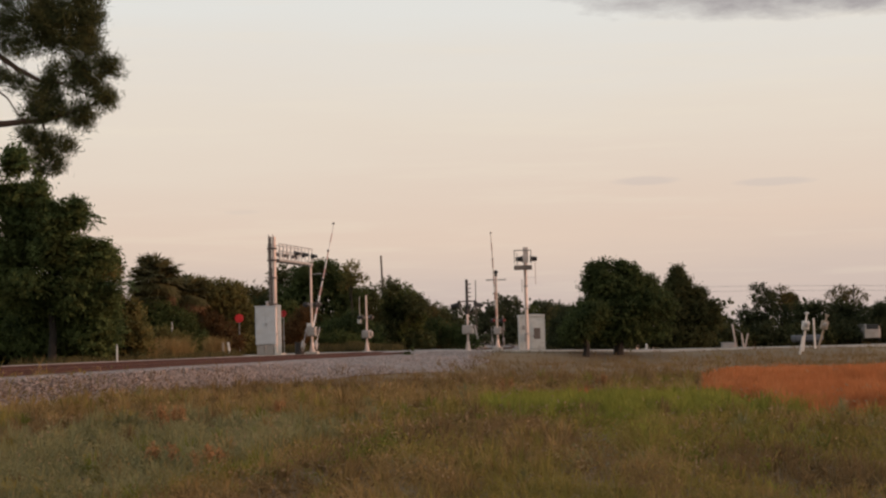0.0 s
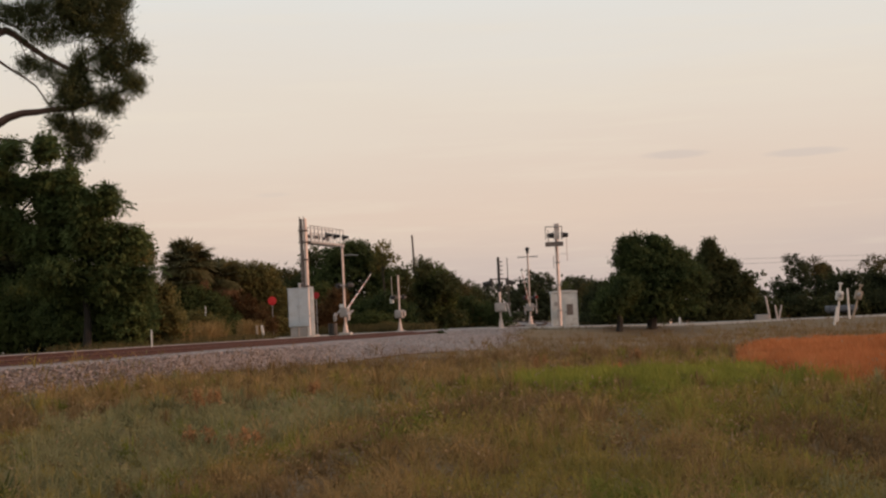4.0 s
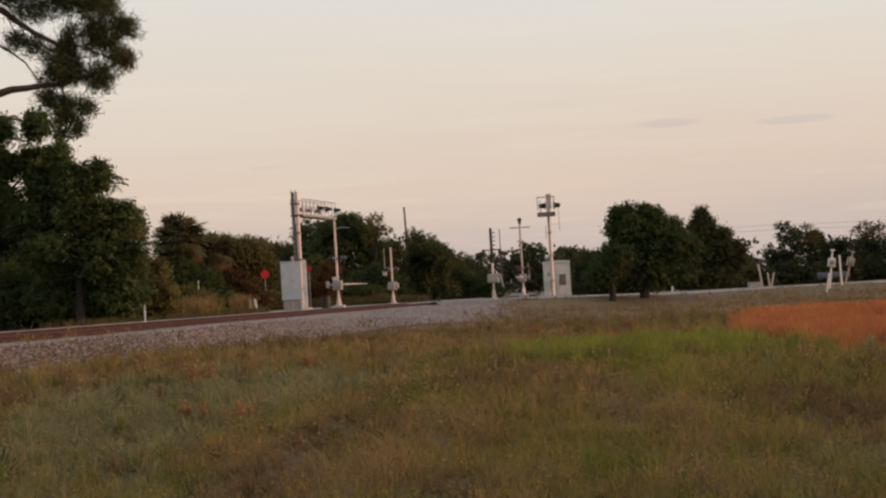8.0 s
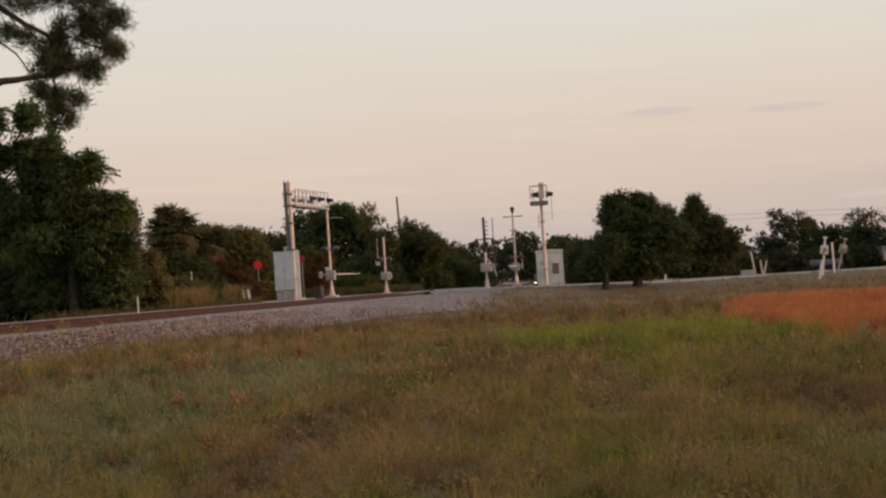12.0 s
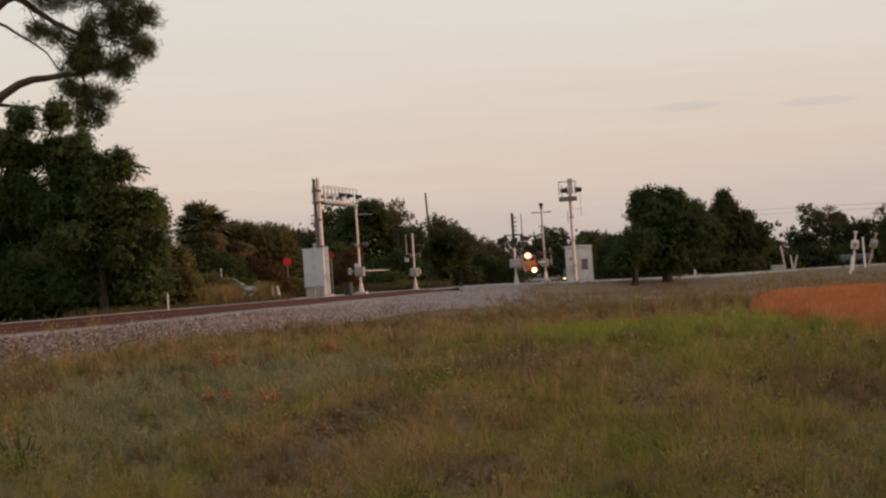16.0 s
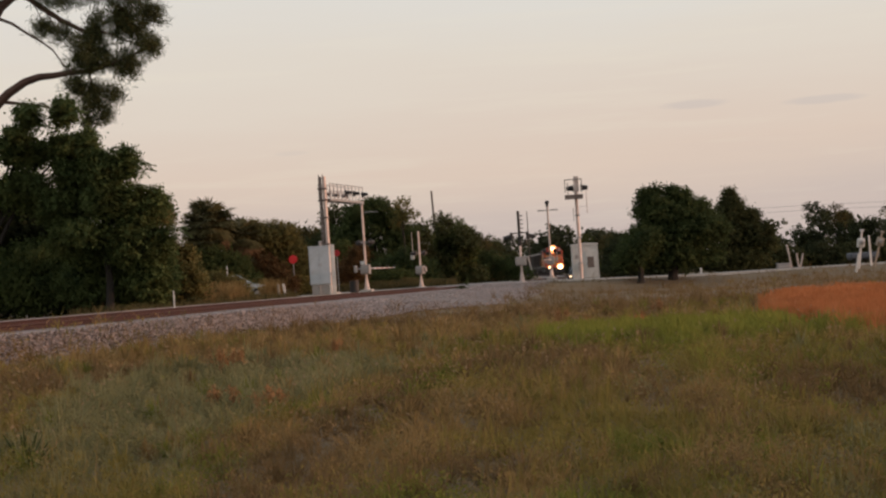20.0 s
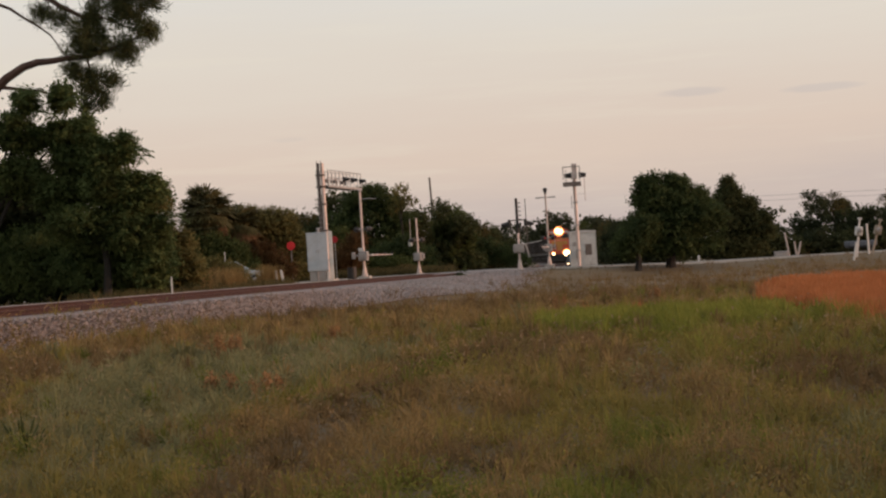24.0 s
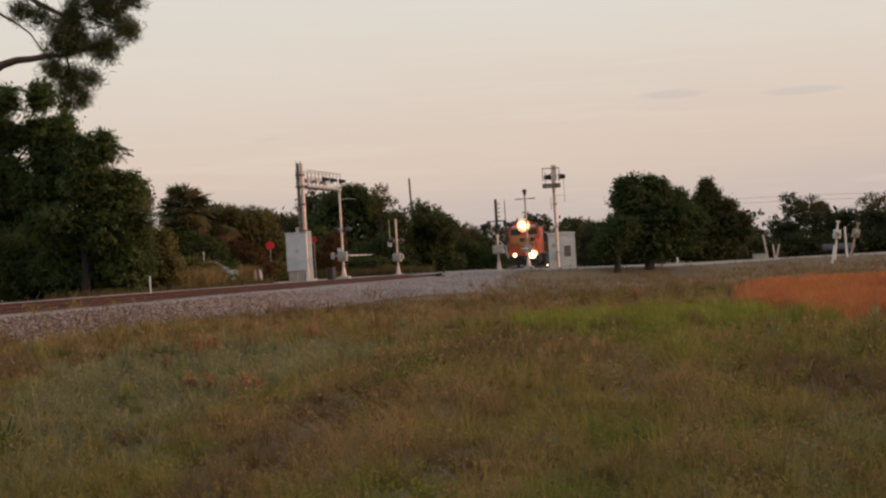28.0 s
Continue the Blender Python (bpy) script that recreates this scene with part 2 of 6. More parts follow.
DOCK = leaf("rust_brown_seeds", (0.27, 0.15, 0.068), (0.40, 0.235, 0.11), 0.2)
L_RUSSET = leaf("russet_leaves", (0.075, 0.045, 0.020), (0.19, 0.105, 0.042))
SEED = leaf("pale_seed_heads", (0.24, 0.17, 0.10), (0.38, 0.28, 0.17), 0.3)


# ---- mesh helpers ----
def part(name, bm, mat, parent=None, label=""):
    me = bpy.data.meshes.new(name)
    bm.to_mesh(me)
    bm.free()
    me.materials.append(mat)
    ob = new(name, me)
    ob.parent = parent
    if label:
        tagged(ob, label)
    return ob


def thing(name, m, label, category, group="", kind=""):
    ob = new(name)
    ob.matrix_basis = m
    ob.empty_display_size = 0.2
    return tagged(ob, label, category, group, kind)


def box(x0, y0, z0, x1, y1, z1, bevel=0.0, bm=None):
    own = bm is None
    bm = bm or bmesh.new()
    g = bmesh.ops.create_cube(bm, size=1)
    vs = g["verts"]
    for v in vs:
        v.co = Vector(((x0 + x1) / 2 + v.co.x * (x1 - x0), (y0 + y1) / 2 + v.co.y * (y1 - y0), (z0 + z1) / 2 + v.co.z * (z1 - z0)))
    if bevel:
        es = list({e for v in vs for e in v.link_edges})
        bmesh.ops.bevel(bm, geom=es, offset=bevel, segments=2, affect="EDGES", profile=0.5)
    return bm


def rod(a, b, r0, r1=None, n=8, bm=None):
    bm = bm or bmesh.new()
    a, b = Vector(a), Vector(b)
    d = b - a
    m = Matrix.Translation((a + b) / 2) @ d.to_track_quat("Z", "Y").to_matrix().to_4x4()
    bmesh.ops.create_cone(bm, cap_ends=True, segments=n, radius1=r0, radius2=r0 if r1 is None else r1, depth=d.length, matrix=m)
    return bm


def ball(c, r, bm=None, sx=1, sy=1, sz=1, n=10):
    bm = bm or bmesh.new()
    bmesh.ops.create_uvsphere(bm, u_segments=n, v_segments=n // 2 + 1, radius=r, matrix=Matrix.Translation(c) @ Matrix.Diagonal((sx, sy, sz, 1)))
    return bm


def prism(outline, y0, y1, bevel=0.0, bm=None):
    """An outline of (x, z) pairs swept from y0 to y1."""
    bm = bm or bmesh.new()
    a = [bm.verts.new((x, y0, z)) for x, z in outline]
    b = [bm.verts.new((x, y1, z)) for x, z in outline]
    n = len(a)
    fs = [bm.faces.new(a), bm.faces.new(b[::-1])]
    for i in range(n):
        fs.append(bm.faces.new((a[i], b[i], b[(i + 1) % n], a[(i + 1) % n])))
    bmesh.ops.recalc_face_normals(bm, faces=fs)
    if bevel:
        bmesh.ops.bevel(bm, geom=list({e for f in fs for e in f.edges}), offset=bevel, segments=2, affect="EDGES", profile=0.5)
    return bm


def quads_mesh(name, co, quads, mat, parent=None, label=""):
    """A mesh from arrays of places and of four-cornered faces."""
    me = bpy.data.meshes.new(name)
    co = np.asarray(co, np.float32).reshape(-1, 3)
    quads = np.asarray(quads, np.int32).reshape(-1, 4)
    me.vertices.add(len(co))
    me.vertices.foreach_set("co", co.ravel())
    me.loops.add(quads.size)
    me.loops.foreach_set("vertex_index", quads.ravel())
    me.polygons.add(len(quads))
    me.polygons.foreach_set("loop_start", np.arange(0, quads.size, 4, dtype=np.int32))
    me.update(calc_edges=True)
    me.materials.append(mat)
    ob = new(name, me)
    ob.parent = parent
    if label:
        tagged(ob, label)
    return ob


RNG = np.random.default_rng(7)


def unit(n):
    v = RNG.normal(size=(n, 3))
    return v / np.linalg.norm(v, axis=1, keepdims=True)


def lumps(blobs, seed=1):
    """Each mass with smaller masses on its skin, for an uneven outline."""
    rr = np.random.default_rng(seed)
    out = []
    for b in blobs:
        c, r = np.array(b[:3], float), np.array(b[3:], float)
        out.append(np.concatenate([c, r * 0.86]))
        for _ in range(7):
            u = rr.normal(size=3)
            u /= np.linalg.norm(u)
            u[2] = abs(u[2]) * 0.9 - 0.25
            out.append(np.concatenate([c + u * r * 0.78, r * rr.uniform(0.26, 0.46)]))
    return np.array(out)


def sprays(blobs, n, length, width, twig=0.55, per=12, seed=1, droop=0.0, loose=0.6):
    """Leaves in sprays along short twigs that point out of the masses: places and faces."""
    b = lumps(blobs, seed)
    w = b[:, 3] * b[:, 4] + b[:, 3] * b[:, 5] + b[:, 4] * b[:, 5]
    m = n // per
    w = w ** 0.62
    k = RNG.choice(len(b), size=m, p=w / w.sum())
    u = unit(m) + np.array([0, 0, 0.22])
    u /= np.linalg.norm(u, axis=1, keepdims=True)
    o = u / b[k, 3:]
    o /= np.linalg.norm(o, axis=1, keepdims=True)
    c = b[k, :3] + u * b[k, 3:] * RNG.uniform(0.45, 1.0, (m, 1)) ** 0.5
    d = o + unit(m) * 0.7 + np.array([0, 0, 0.25 - droop])
    d /= np.linalg.norm(d, axis=1, keepdims=True)
    j = np.tile(np.arange(per), m)[:, None] / per
    r = lambda a: np.repeat(a, per, 0)
    p = r(c) + r(d) * twig * j * RNG.uniform(0.6, 1.2, (m * per, 1)) + RNG.normal(size=(m * per, 3)) * length * 0.35
    a = r(d) * 0.5 + unit(m * per) * 0.9
    a[:, 2] -= droop
    a /= np.linalg.norm(a, axis=1, keepdims=True)
    nn = r(o) * 0.9 + np.array([0, 0, 0.75]) + unit(m * per) * loose
    s = np.cross(a, nn)
    s /= np.linalg.norm(s, axis=1, keepdims=True) + 1e-6
    q = RNG.uniform(0.6, 1.35, (m * per, 1))
    up = np.cross(s, a)
    f = p + up * length * 0.1
    co = np.stack([p - a * length * q * 0.5, f - s * width * q * 0.5, p + a * length * q * 0.5, f + s * width * q * 0.5], 1).reshape(-1, 3)
    return co, np.arange(4 * m * per).reshape(-1, 4)


def leaves(points, length, width, droop=0.0):
    """Small pointed leaves at the given places: four corners each, lightly random in size and turn."""
    n = len(points)
    d = unit(n)
    d[:, 2] -= droop
    d /= np.linalg.norm(d, axis=1, keepdims=True)
    s = np.cross(d, unit(n))
    s /= np.linalg.norm(s, axis=1, keepdims=True) + 1e-6
    k = RNG.uniform(0.6, 1.3, (n, 1))
    a = points - d * length * k * 0.5
    c = points + d * length * k * 0.5
    m = points + np.cross(d, s) * length * 0.12
    co = np.stack([a, m - s * width * k * 0.5, c, m + s * width * k * 0.5], 1).reshape(-1, 3)
    return co, np.arange(4 * n).reshape(-1, 4)


def blob_points(blobs, n, clump=0.55, per=14):
    """Places in sprays round the shells of some ellipsoids: x, y, z, rx, ry, rz each."""
    b = np.array(blobs, float)
    w = (b[:, 3] * b[:, 4] + b[:, 3] * b[:, 5] + b[:, 4] * b[:, 5])
    k = RNG.choice(len(b), size=n // per + 1, p=w / w.sum())
    u = unit(len(k))
    r = RNG.uniform(0.35, 1.08, (len(k), 1)) ** 0.5
    centre = b[k, :3] + u * b[k, 3:] * r
    pts = np.repeat(centre, per, 0) + RNG.normal(size=(len(k) * per, 3)) * clump * np.array([1, 1, 0.7])
    return pts[:n]


# ---- plan: the track is a long, easy curve; the road crosses it ----
def track_slope(y):
    return 0.0732 - 0.000963 * (y - 185.3)


def track_x(y):
    """Where the middle of the track lies at the distance y."""
    return 5.15 + (y - 166.0) * (0.0732 - 0.000963 * ((y + 166.0) / 2 - 185.3))


def rail_z(y):
    return np.interp(y, [20, 47, 75, 105, 140, 180, 260, 600], [1.12, 1.04, 0.96, 0.86, 0.66, 0.52, 0.45, 0.45])


def cant(y):
    """How much higher the outer rail of the curve lies."""
    return float(np.interp(y, [60, 95, 108], [0.085, 0.07, 0.0]))


def road_y(x):
    """The middle line of the road."""
    return 109.3 + 0.55 * (x + 0.5) if x < 12 else 116.2 + 0.25 * (x - 12)


def road_z(x):
    return np.interp(x, [-60, -20, -9, 0, 7, 14, 30, 80, 200], [0.75, 0.88, 0.92, 0.86, 0.66, 0.46, 0.36, 0.3, 0.3])


def gravel_width(y):
    return np.interp(y, [0, 40, 62, 66, 70, 73, 76, 95, 118, 135, 400], [2.5, 2.5, 2.6, 3.6, 5.2, 7.0, 9.2, 9.2, 7.4, 3.0, 2.4])


def shoulder(y):
    """How far the gravel reaches beside the track before the grass covers it."""
    return gravel_width(y) - np.interp(y, [40, 50, 62, 66, 70, 76, 88, 100, 112, 135], [1.0, 0.9, 0.6, 1.1, 1.7, 2.4, 3.2, 4.2, 3.2, 0.4])


def smooth(t):
    t = np.clip(t, 0, 1)
    return t * t * (3 - 2 * t)


def ground_z(x, y):
    """Height of the ground: a flat field, the track's bank, the road's ramp and the higher verge behind the track."""
    x, y = np.asarray(x, float), np.asarray(y, float)
    v = x - track_x(np.clip(y, 0, 420))
    top = rail_z(y) - 0.30
    right = top * (1 - smooth((v - 1.7) / np.maximum(gravel_width(y) - 1.7, 0.5)))
    left = np.interp(v, [-60, -14, -3.0, -1.7], [0.2, 0.62, 0.74, 1.0])
    left = np.where(v > -3.0, top * np.interp(v, [-3, -1.7], [0.97, 1.0]), np.minimum(left + 0.02, 0.95) * np.where(y < 130, 1, 0.6))
    z = np.where(v > 0, right, left)
    z = np.where((np.abs(v) > 60), np.where(v < 0, 0.2, 0.0), z)
    ry = np.where(x < 12, 109.3 + 0.55 * (x + 0.5), 116.2 + 0.25 * (x - 12))
    dr = np.abs(y - ry)
    ramp_z = road_z(x) - 0.10
    k = 1 - smooth((dr - 6.5) / 9.0)
    z = np.maximum(z, ramp_z * k - 0.02 * (1 - k))
    z = z + 0.05 * np.sin(x * 0.31 + 1.3 * np.sin(y * 0.17)) * np.sin(y * 0.23 + 0.6) * np.where(np.abs(v) < 4, 0.1, 1)
    return z


def soil_z(x, y):
    """The field itself, kept under the stone of the track bank."""
    v = x - track_x(np.clip(y, 0, 420))
    under = (v > -3.0) & (v < shoulder(y) + 0.2) & (y > 14) & (y < 420)
    return ground_z(x, y) - np.where(under, 0.14, 0.0)


def grid_mesh(name, xs, ys, zf, mat):
    X, Y = np.meshgrid(xs, ys)
    co = np.stack([X, Y, zf(X, Y)], -1).reshape(-1, 3)
    nx = len(xs)
    i = (np.arange(len(ys) - 1)[:, None] * nx + np.arange(nx - 1)[None, :]).reshape(-1)
    ob = quads_mesh(name, co, np.stack([i, i + 1, i + nx + 1, i + nx], -1), mat)
    ob.data.shade_smooth()
    return ob


def steps(*spans):
    out = []
    for a, b, s in spans:
        out += list(np.arange(a, b, s))
    return np.array(out + [spans[-1][1]], float)


ground = grid_mesh("ground", steps((-2600, -200, 240), (-200, -50, 15), (-50, 60, 0.5), (60, 220, 16), (220, 2600, 238)),
                   steps((-900, -60, 120), (-60, 8, 8), (8, 160, 0.8), (160, 400, 8), (400, 4200, 380)), soil_z, SOIL)
tagged(ground, "rough brown field soil under long grass", "ground", kind="structure")


def strip(name, ys, v0, v1, n, lift, mat):
    """A band along the track from v0(y) to v1(y) beside its middle line, laid on the ground."""
    rows = []
    for y in ys:
        vs = np.linspace(v0(y), v1(y), n)
        xs = track_x(y) + vs
        rows.append(np.stack([xs, np.full(n, y), lift(xs, y, vs)], -1))
    co = np.array(rows).reshape(-1, 3)
    i = (np.arange(len(ys) - 1)[:, None] * n + np.arange(n - 1)[None, :]).reshape(-1)
    ob = quads_mesh(name, co, np.stack([i, i + 1, i + n + 1, i + n], -1), mat)
    ob.data.shade_smooth()
    return ob


def crib(v, y):
    """Stone heaped against the near rail."""
    return 0.07 * np.interp(v, [0.86, 1.05, 1.9, 2.6], [0, 1, 1, 0]) * np.interp(y, [45, 60, 98, 104], [0.4, 1, 1, 0])


def ballast_z(xs, y, vs):
    e = np.sin(xs * 9.1 + y * 3.3) * np.sin(y * 7.7 - xs * 2.9)
    return ground_z(xs, np.full_like(xs, y)) + 0.05 + 0.02 * e + np.where(np.abs(vs) < 1.6, 0.05, 0) + crib(vs, y) - 0.13 * smooth((vs - shoulder(y) - 0.05) / 0.6) + np.where((vs < -1.75) & (vs > -2.9), 0.34 * (1 - smooth((y - 74) / 14)), 0)


ballast = strip("ballast_bed", steps((18, 130, 0.5), (130, 420, 4)), lambda y: -3.1, lambda y: shoulder(y) + 0.7 + 0.2 * math.sin(y * 0.8), 44, ballast_z, BALLAST)
tagged(ballast, "pale grey crushed stone ballast of the track bank", "ballast", kind="structure")


def loose_stones():
    n = 46000
    y = np.where(RNG.random(n) < 0.72, RNG.uniform(36, 74, n), RNG.uniform(60, 128, n))
    v = 0.88 + RNG.random(n) * (shoulder(y) + 0.2)
    x = track_x(y) + v
    z = ground_z(x, y) + 0.06 + crib(v, y)
    r = RNG.uniform(0.026, 0.062, n)
    base = np.array([(1, 0, 0), (0, 1, 0), (-1, 0, 0), (0, -1, 0), (0, 0, 1), (0, 0, -1)], float)
    j = base[None] * RNG.uniform(0.6, 1.25, (n, 6, 1)) + RNG.normal(size=(n, 6, 3)) * 0.15
    a = RNG.random(n) * 6.28
    c, s = np.cos(a), np.sin(a)
    jx = j[..., 0] * c[:, None] - j[..., 1] * s[:, None]
    jy = j[..., 0] * s[:, None] + j[..., 1] * c[:, None]
    j = np.stack([jx, jy, j[..., 2] * 0.4], -1) * r[:, None, None] + np.stack([x, y, z], -1)[:, None]
    q = np.array([(0, 1, 4, 3), (2, 3, 4, 1), (0, 3, 5, 1), (2, 1, 5, 3)])
    ob = quads_mesh("ballast_stones", j, (q[None] + 6 * np.arange(n)[:, None, None]), STONE)
    tagged(ob, "loose grey ballast stones on the shoulder", "stones", kind="stuff")


loose_stones()


def build_track():
    track = thing("railway_track", pose(0, 0, 0), "single railway track with two rust-brown rails on ballast", "railway track", kind="structure")
    prof = [(-0.070, 0), (0.070, 0), (0.070, 0.012), (0.012, 0.034), (0.010, 0.135), (0.037, 0.150), (0.037, 0.182), (-0.037, 0.182), (-0.037, 0.150), (-0.010, 0.135), (-0.012, 0.034), (-0.070, 0.012)]
    ys = steps((18, 130, 2), (130, 560, 5))
    for side in (-1, 1):
        for nm, pr, mat in (("rail", prof, RUST), ("rail_head", [(-0.026, 0.1825), (0.026, 0.1825), (0.022, 0.1855), (-0.022, 0.1855)], RAILTOP)):
            n = len(pr)
            co = []
            for y in ys:
                t = Vector((track_slope(y), 1, 0)).normalized()
                c = Vector((track_x(y), y, 0)) + Vector((t.y, -t.x, 0)) * 0.7525 * side
                co += [(c.x + t.y * px, c.y - t.x * px, rail_z(y) - 0.185 + pz + (cant(y) if side < 0 else 0)) for px, pz in pr]
            i = np.arange(len(ys) - 1)[:, None] * n
            k = np.arange(n)[None, :]
            q = np.stack([i + k, i + (k + 1) % n, i + n + (k + 1) % n, i + n + k], -1)
            ob = quads_mesh(nm, co, q, mat, track)
            if nm == "rail":
                ob.data.shade_flat()
    me = part("sleeper", box(-1.3, -0.115, -0.18, 1.3, 0.115, 0, 0.012), TIE, track)
    y, k = 19.0, 0
    while y < 150:
        m = pose(track_x(y), y, float(rail_z(y)) - 0.186 + cant(y) * 0.5, 0, math.degrees(math.atan(cant(y) / 1.505)), math.degrees(-math.atan(track_slope(y))))
        if k == 0:
            me.matrix_basis = m
        else:
            o = me.copy()
            scene.collection.objects.link(o)
            o.matrix_basis = m
        y += 0.56
        k += 1


build_track()


def build_road():
    xs = steps((-70, 90, 1.0), (90, 320, 20))
    rows, banks = [], []
    for x in xs:
        y, z = road_y(x), float(road_z(x))
        rows.append([(x, y + k, z + 0.02 - 0.02 * abs(k) / 3.6) for k in (-3.6, -1.8, 0, 1.8, 3.6)])
        banks.append([(x, y - 3.6 - k, max(z - 0.0 - d, float(ground_z(x, y - 3.6 - k)) + 0.03)) for k, d in ((0, 0.0), (0.9, 0.05), (2.0, 0.14), (2.8, 0.22))][::-1])
    for nm, rr, mat, lab in (("road", rows, ROAD, "worn pale asphalt road over the railway"), ("road_shoulder", banks, SAND, "pale sandy road shoulder")):
        n = len(rr[0])
        i = (np.arange(len(xs) - 1)[:, None] * n + np.arange(n - 1)[None, :]).reshape(-1)
        ob = quads_mesh(nm, rr, np.stack([i, i + n, i + n + 1, i + 1], -1), mat)
        tagged(ob, lab, "road", kind="structure")
    # crossing panels between and beside the rails
    y = road_y(-0.8)
    c = Vector((track_x(y), y, 0))
    a = math.degrees(-math.atan(track_slope(y)))
    pan = thing("level_crossing", pose(c.x, c.y, float(rail_z(y)) - 0.03, 0, 0, a), "grey concrete crossing panels between the rails", "level crossing")
    for x0, x1 in ((-0.68, 0.68), (-2.0, -0.83), (0.83, 2.0)):
        for k in range(-3, 3):
            part("panel", box(x0, k * 2.2 + 0.02, -0.1, x1, k * 2.2 + 2.18, 0.02, 0.02), CONC, pan)


build_road()


# ---- grass ----
def blades(x, y, h, w, lean=0.35):
    """Curved tapering blades, three cross sections each."""
    n = len(x)
    a = RNG.random(n) * 2 * math.pi
    s = np.stack([np.cos(a), np.sin(a), np.zeros(n)], -1) * w[:, None] * 0.5
    b = RNG.random(n) * 2 * math.pi
    ln = np.stack([np.cos(b), np.sin(b), np.zeros(n)], -1) * (h * RNG.uniform(0.1, 1.0, n) * lean)[:, None]
    p0 = np.stack([x, y, ground_z(x, y) - 0.02], -1)
    up = np.stack([np.zeros(n), np.zeros(n), h], -1)
    p1 = p0 + up * 0.55 + ln * 0.3
    p2 = p0 + up * (0.92 + 0.08 * RNG.random((n, 1))) + ln
    co = np.stack([p0 - s, p0 + s, p1 - s * 0.8, p1 + s * 0.8, p2 - s * 0.18, p2 + s * 0.18], 1)
    i = 6 * np.arange(n)[:, None]
    return co.reshape(-1, 3), np.concatenate([i + np.array([[0, 1, 3, 2]]), i + np.array([[2, 3, 5, 4]])], 1).reshape(-1, 4)


def wedge(n, y0, y1, power=1.0, spread=0.345):
    """Places in the part of the field ahead, denser near by."""
    y = np.exp(np.log(y0) + (np.log(y1) - np.log(y0)) * RNG.random(n) ** power)
    x = (RNG.random(n) * 2 - 1) * (y * spread + 1.0)
    return x, y


def clumped(x, y, per, r):
    k = np.repeat(np.arange(len(x)), per)
    f = (y[k] / 30) ** 0.5
    return x[k] + RNG.normal(size=len(k)) * r * f, y[k] + RNG.normal(size=len(k)) * r * f


def in_field(x, y):
    v = x - track_x(y)
    ry = np.where(x < 12, 109.3 + 0.55 * (x + 0.5), 116.2 + 0.25 * (x - 12))
    return (v > shoulder(y) - 0.35 + 0.35 * np.sin(y * 2.1)) & ((y - ry < -5.3) | (y - ry > 6.0))


def bump(x, y, cx, cy, rx, ry):
    """1 in the middle of a patch, 0 well outside it, with a ragged edge."""
    d = ((x - cx) / rx) ** 2 + ((y - cy) / ry) ** 2 + 0.22 * (np.sin(x * 1.7 + y * 0.6) + np.sin(y * 1.1 - x * 0.9))
    return np.clip(1.6 - 1.1 * d, 0, 1)


def cells(x, y, size, seed, deep=2.2):
    """Smooth random field from 0 to 1 with lumps of about the given size."""
    tab = np.random.default_rng(seed).random((256, 256))
    u, v = x / size, y / (size * deep)
    i, j = np.floor(u).astype(int), np.floor(v).astype(int)
    f, g = u - i, v - j
    f, g = f * f * (3 - 2 * f), g * g * (3 - 2 * g)
    at = lambda p, q: tab[p % 256, q % 256]
    return (at(i, j) * (1 - f) + at(i + 1, j) * f) * (1 - g) + (at(i, j + 1) * (1 - f) + at(i + 1, j + 1) * f) * g


def sow(name, label, mat, x, y, hmin, hmax, per, r, w=0.008, lean=0.5, even=False):
    """Single blades in loose tufts."""
    bx, by = clumped(x, y, per, r)
    ok = in_field(bx, by) & (by > 6)
    bx, by = bx[ok], by[ok]
    near = np.clip(by / 16, 0.75, 3.2)
    tall = 0.15 + 0.5 * cells(bx, by, 1.1, 5) + 1.15 * cells(bx, by, 0.26, 6, 1.3) ** 1.5
    tuft = np.repeat(RNG.choice([0.55, 0.8, 1.0, 1.0, 1.45], len(x)), per)[ok]
    tall = 0.7 + 0.3 * cells(bx, by, 0.8, 5) + 0.25 * cells(bx, by, 0.3, 6, 1.3) if even else tall * tuft
    h = RNG.uniform(hmin, hmax, len(bx)) * tall * (1.0 if even else RNG.choice([0.55, 1.0, 1.0, 1.2], len(bx)))
    h = h * np.clip(by / 17, 0.62, 1.0) * (1 - 0.55 * furrow(bx, by)) * (0.42 + 0.58 * smooth((cells(bx, by, 0.55, 11, 1.8) - 0.22) / 0.2))
    co, q = blades(bx, by, h, w * near * RNG.uniform(0.7, 1.3, len(bx)), lean)
    ob = quads_mesh(name, co, q, mat)
    tagged(ob, label, "grass", kind="stuff")


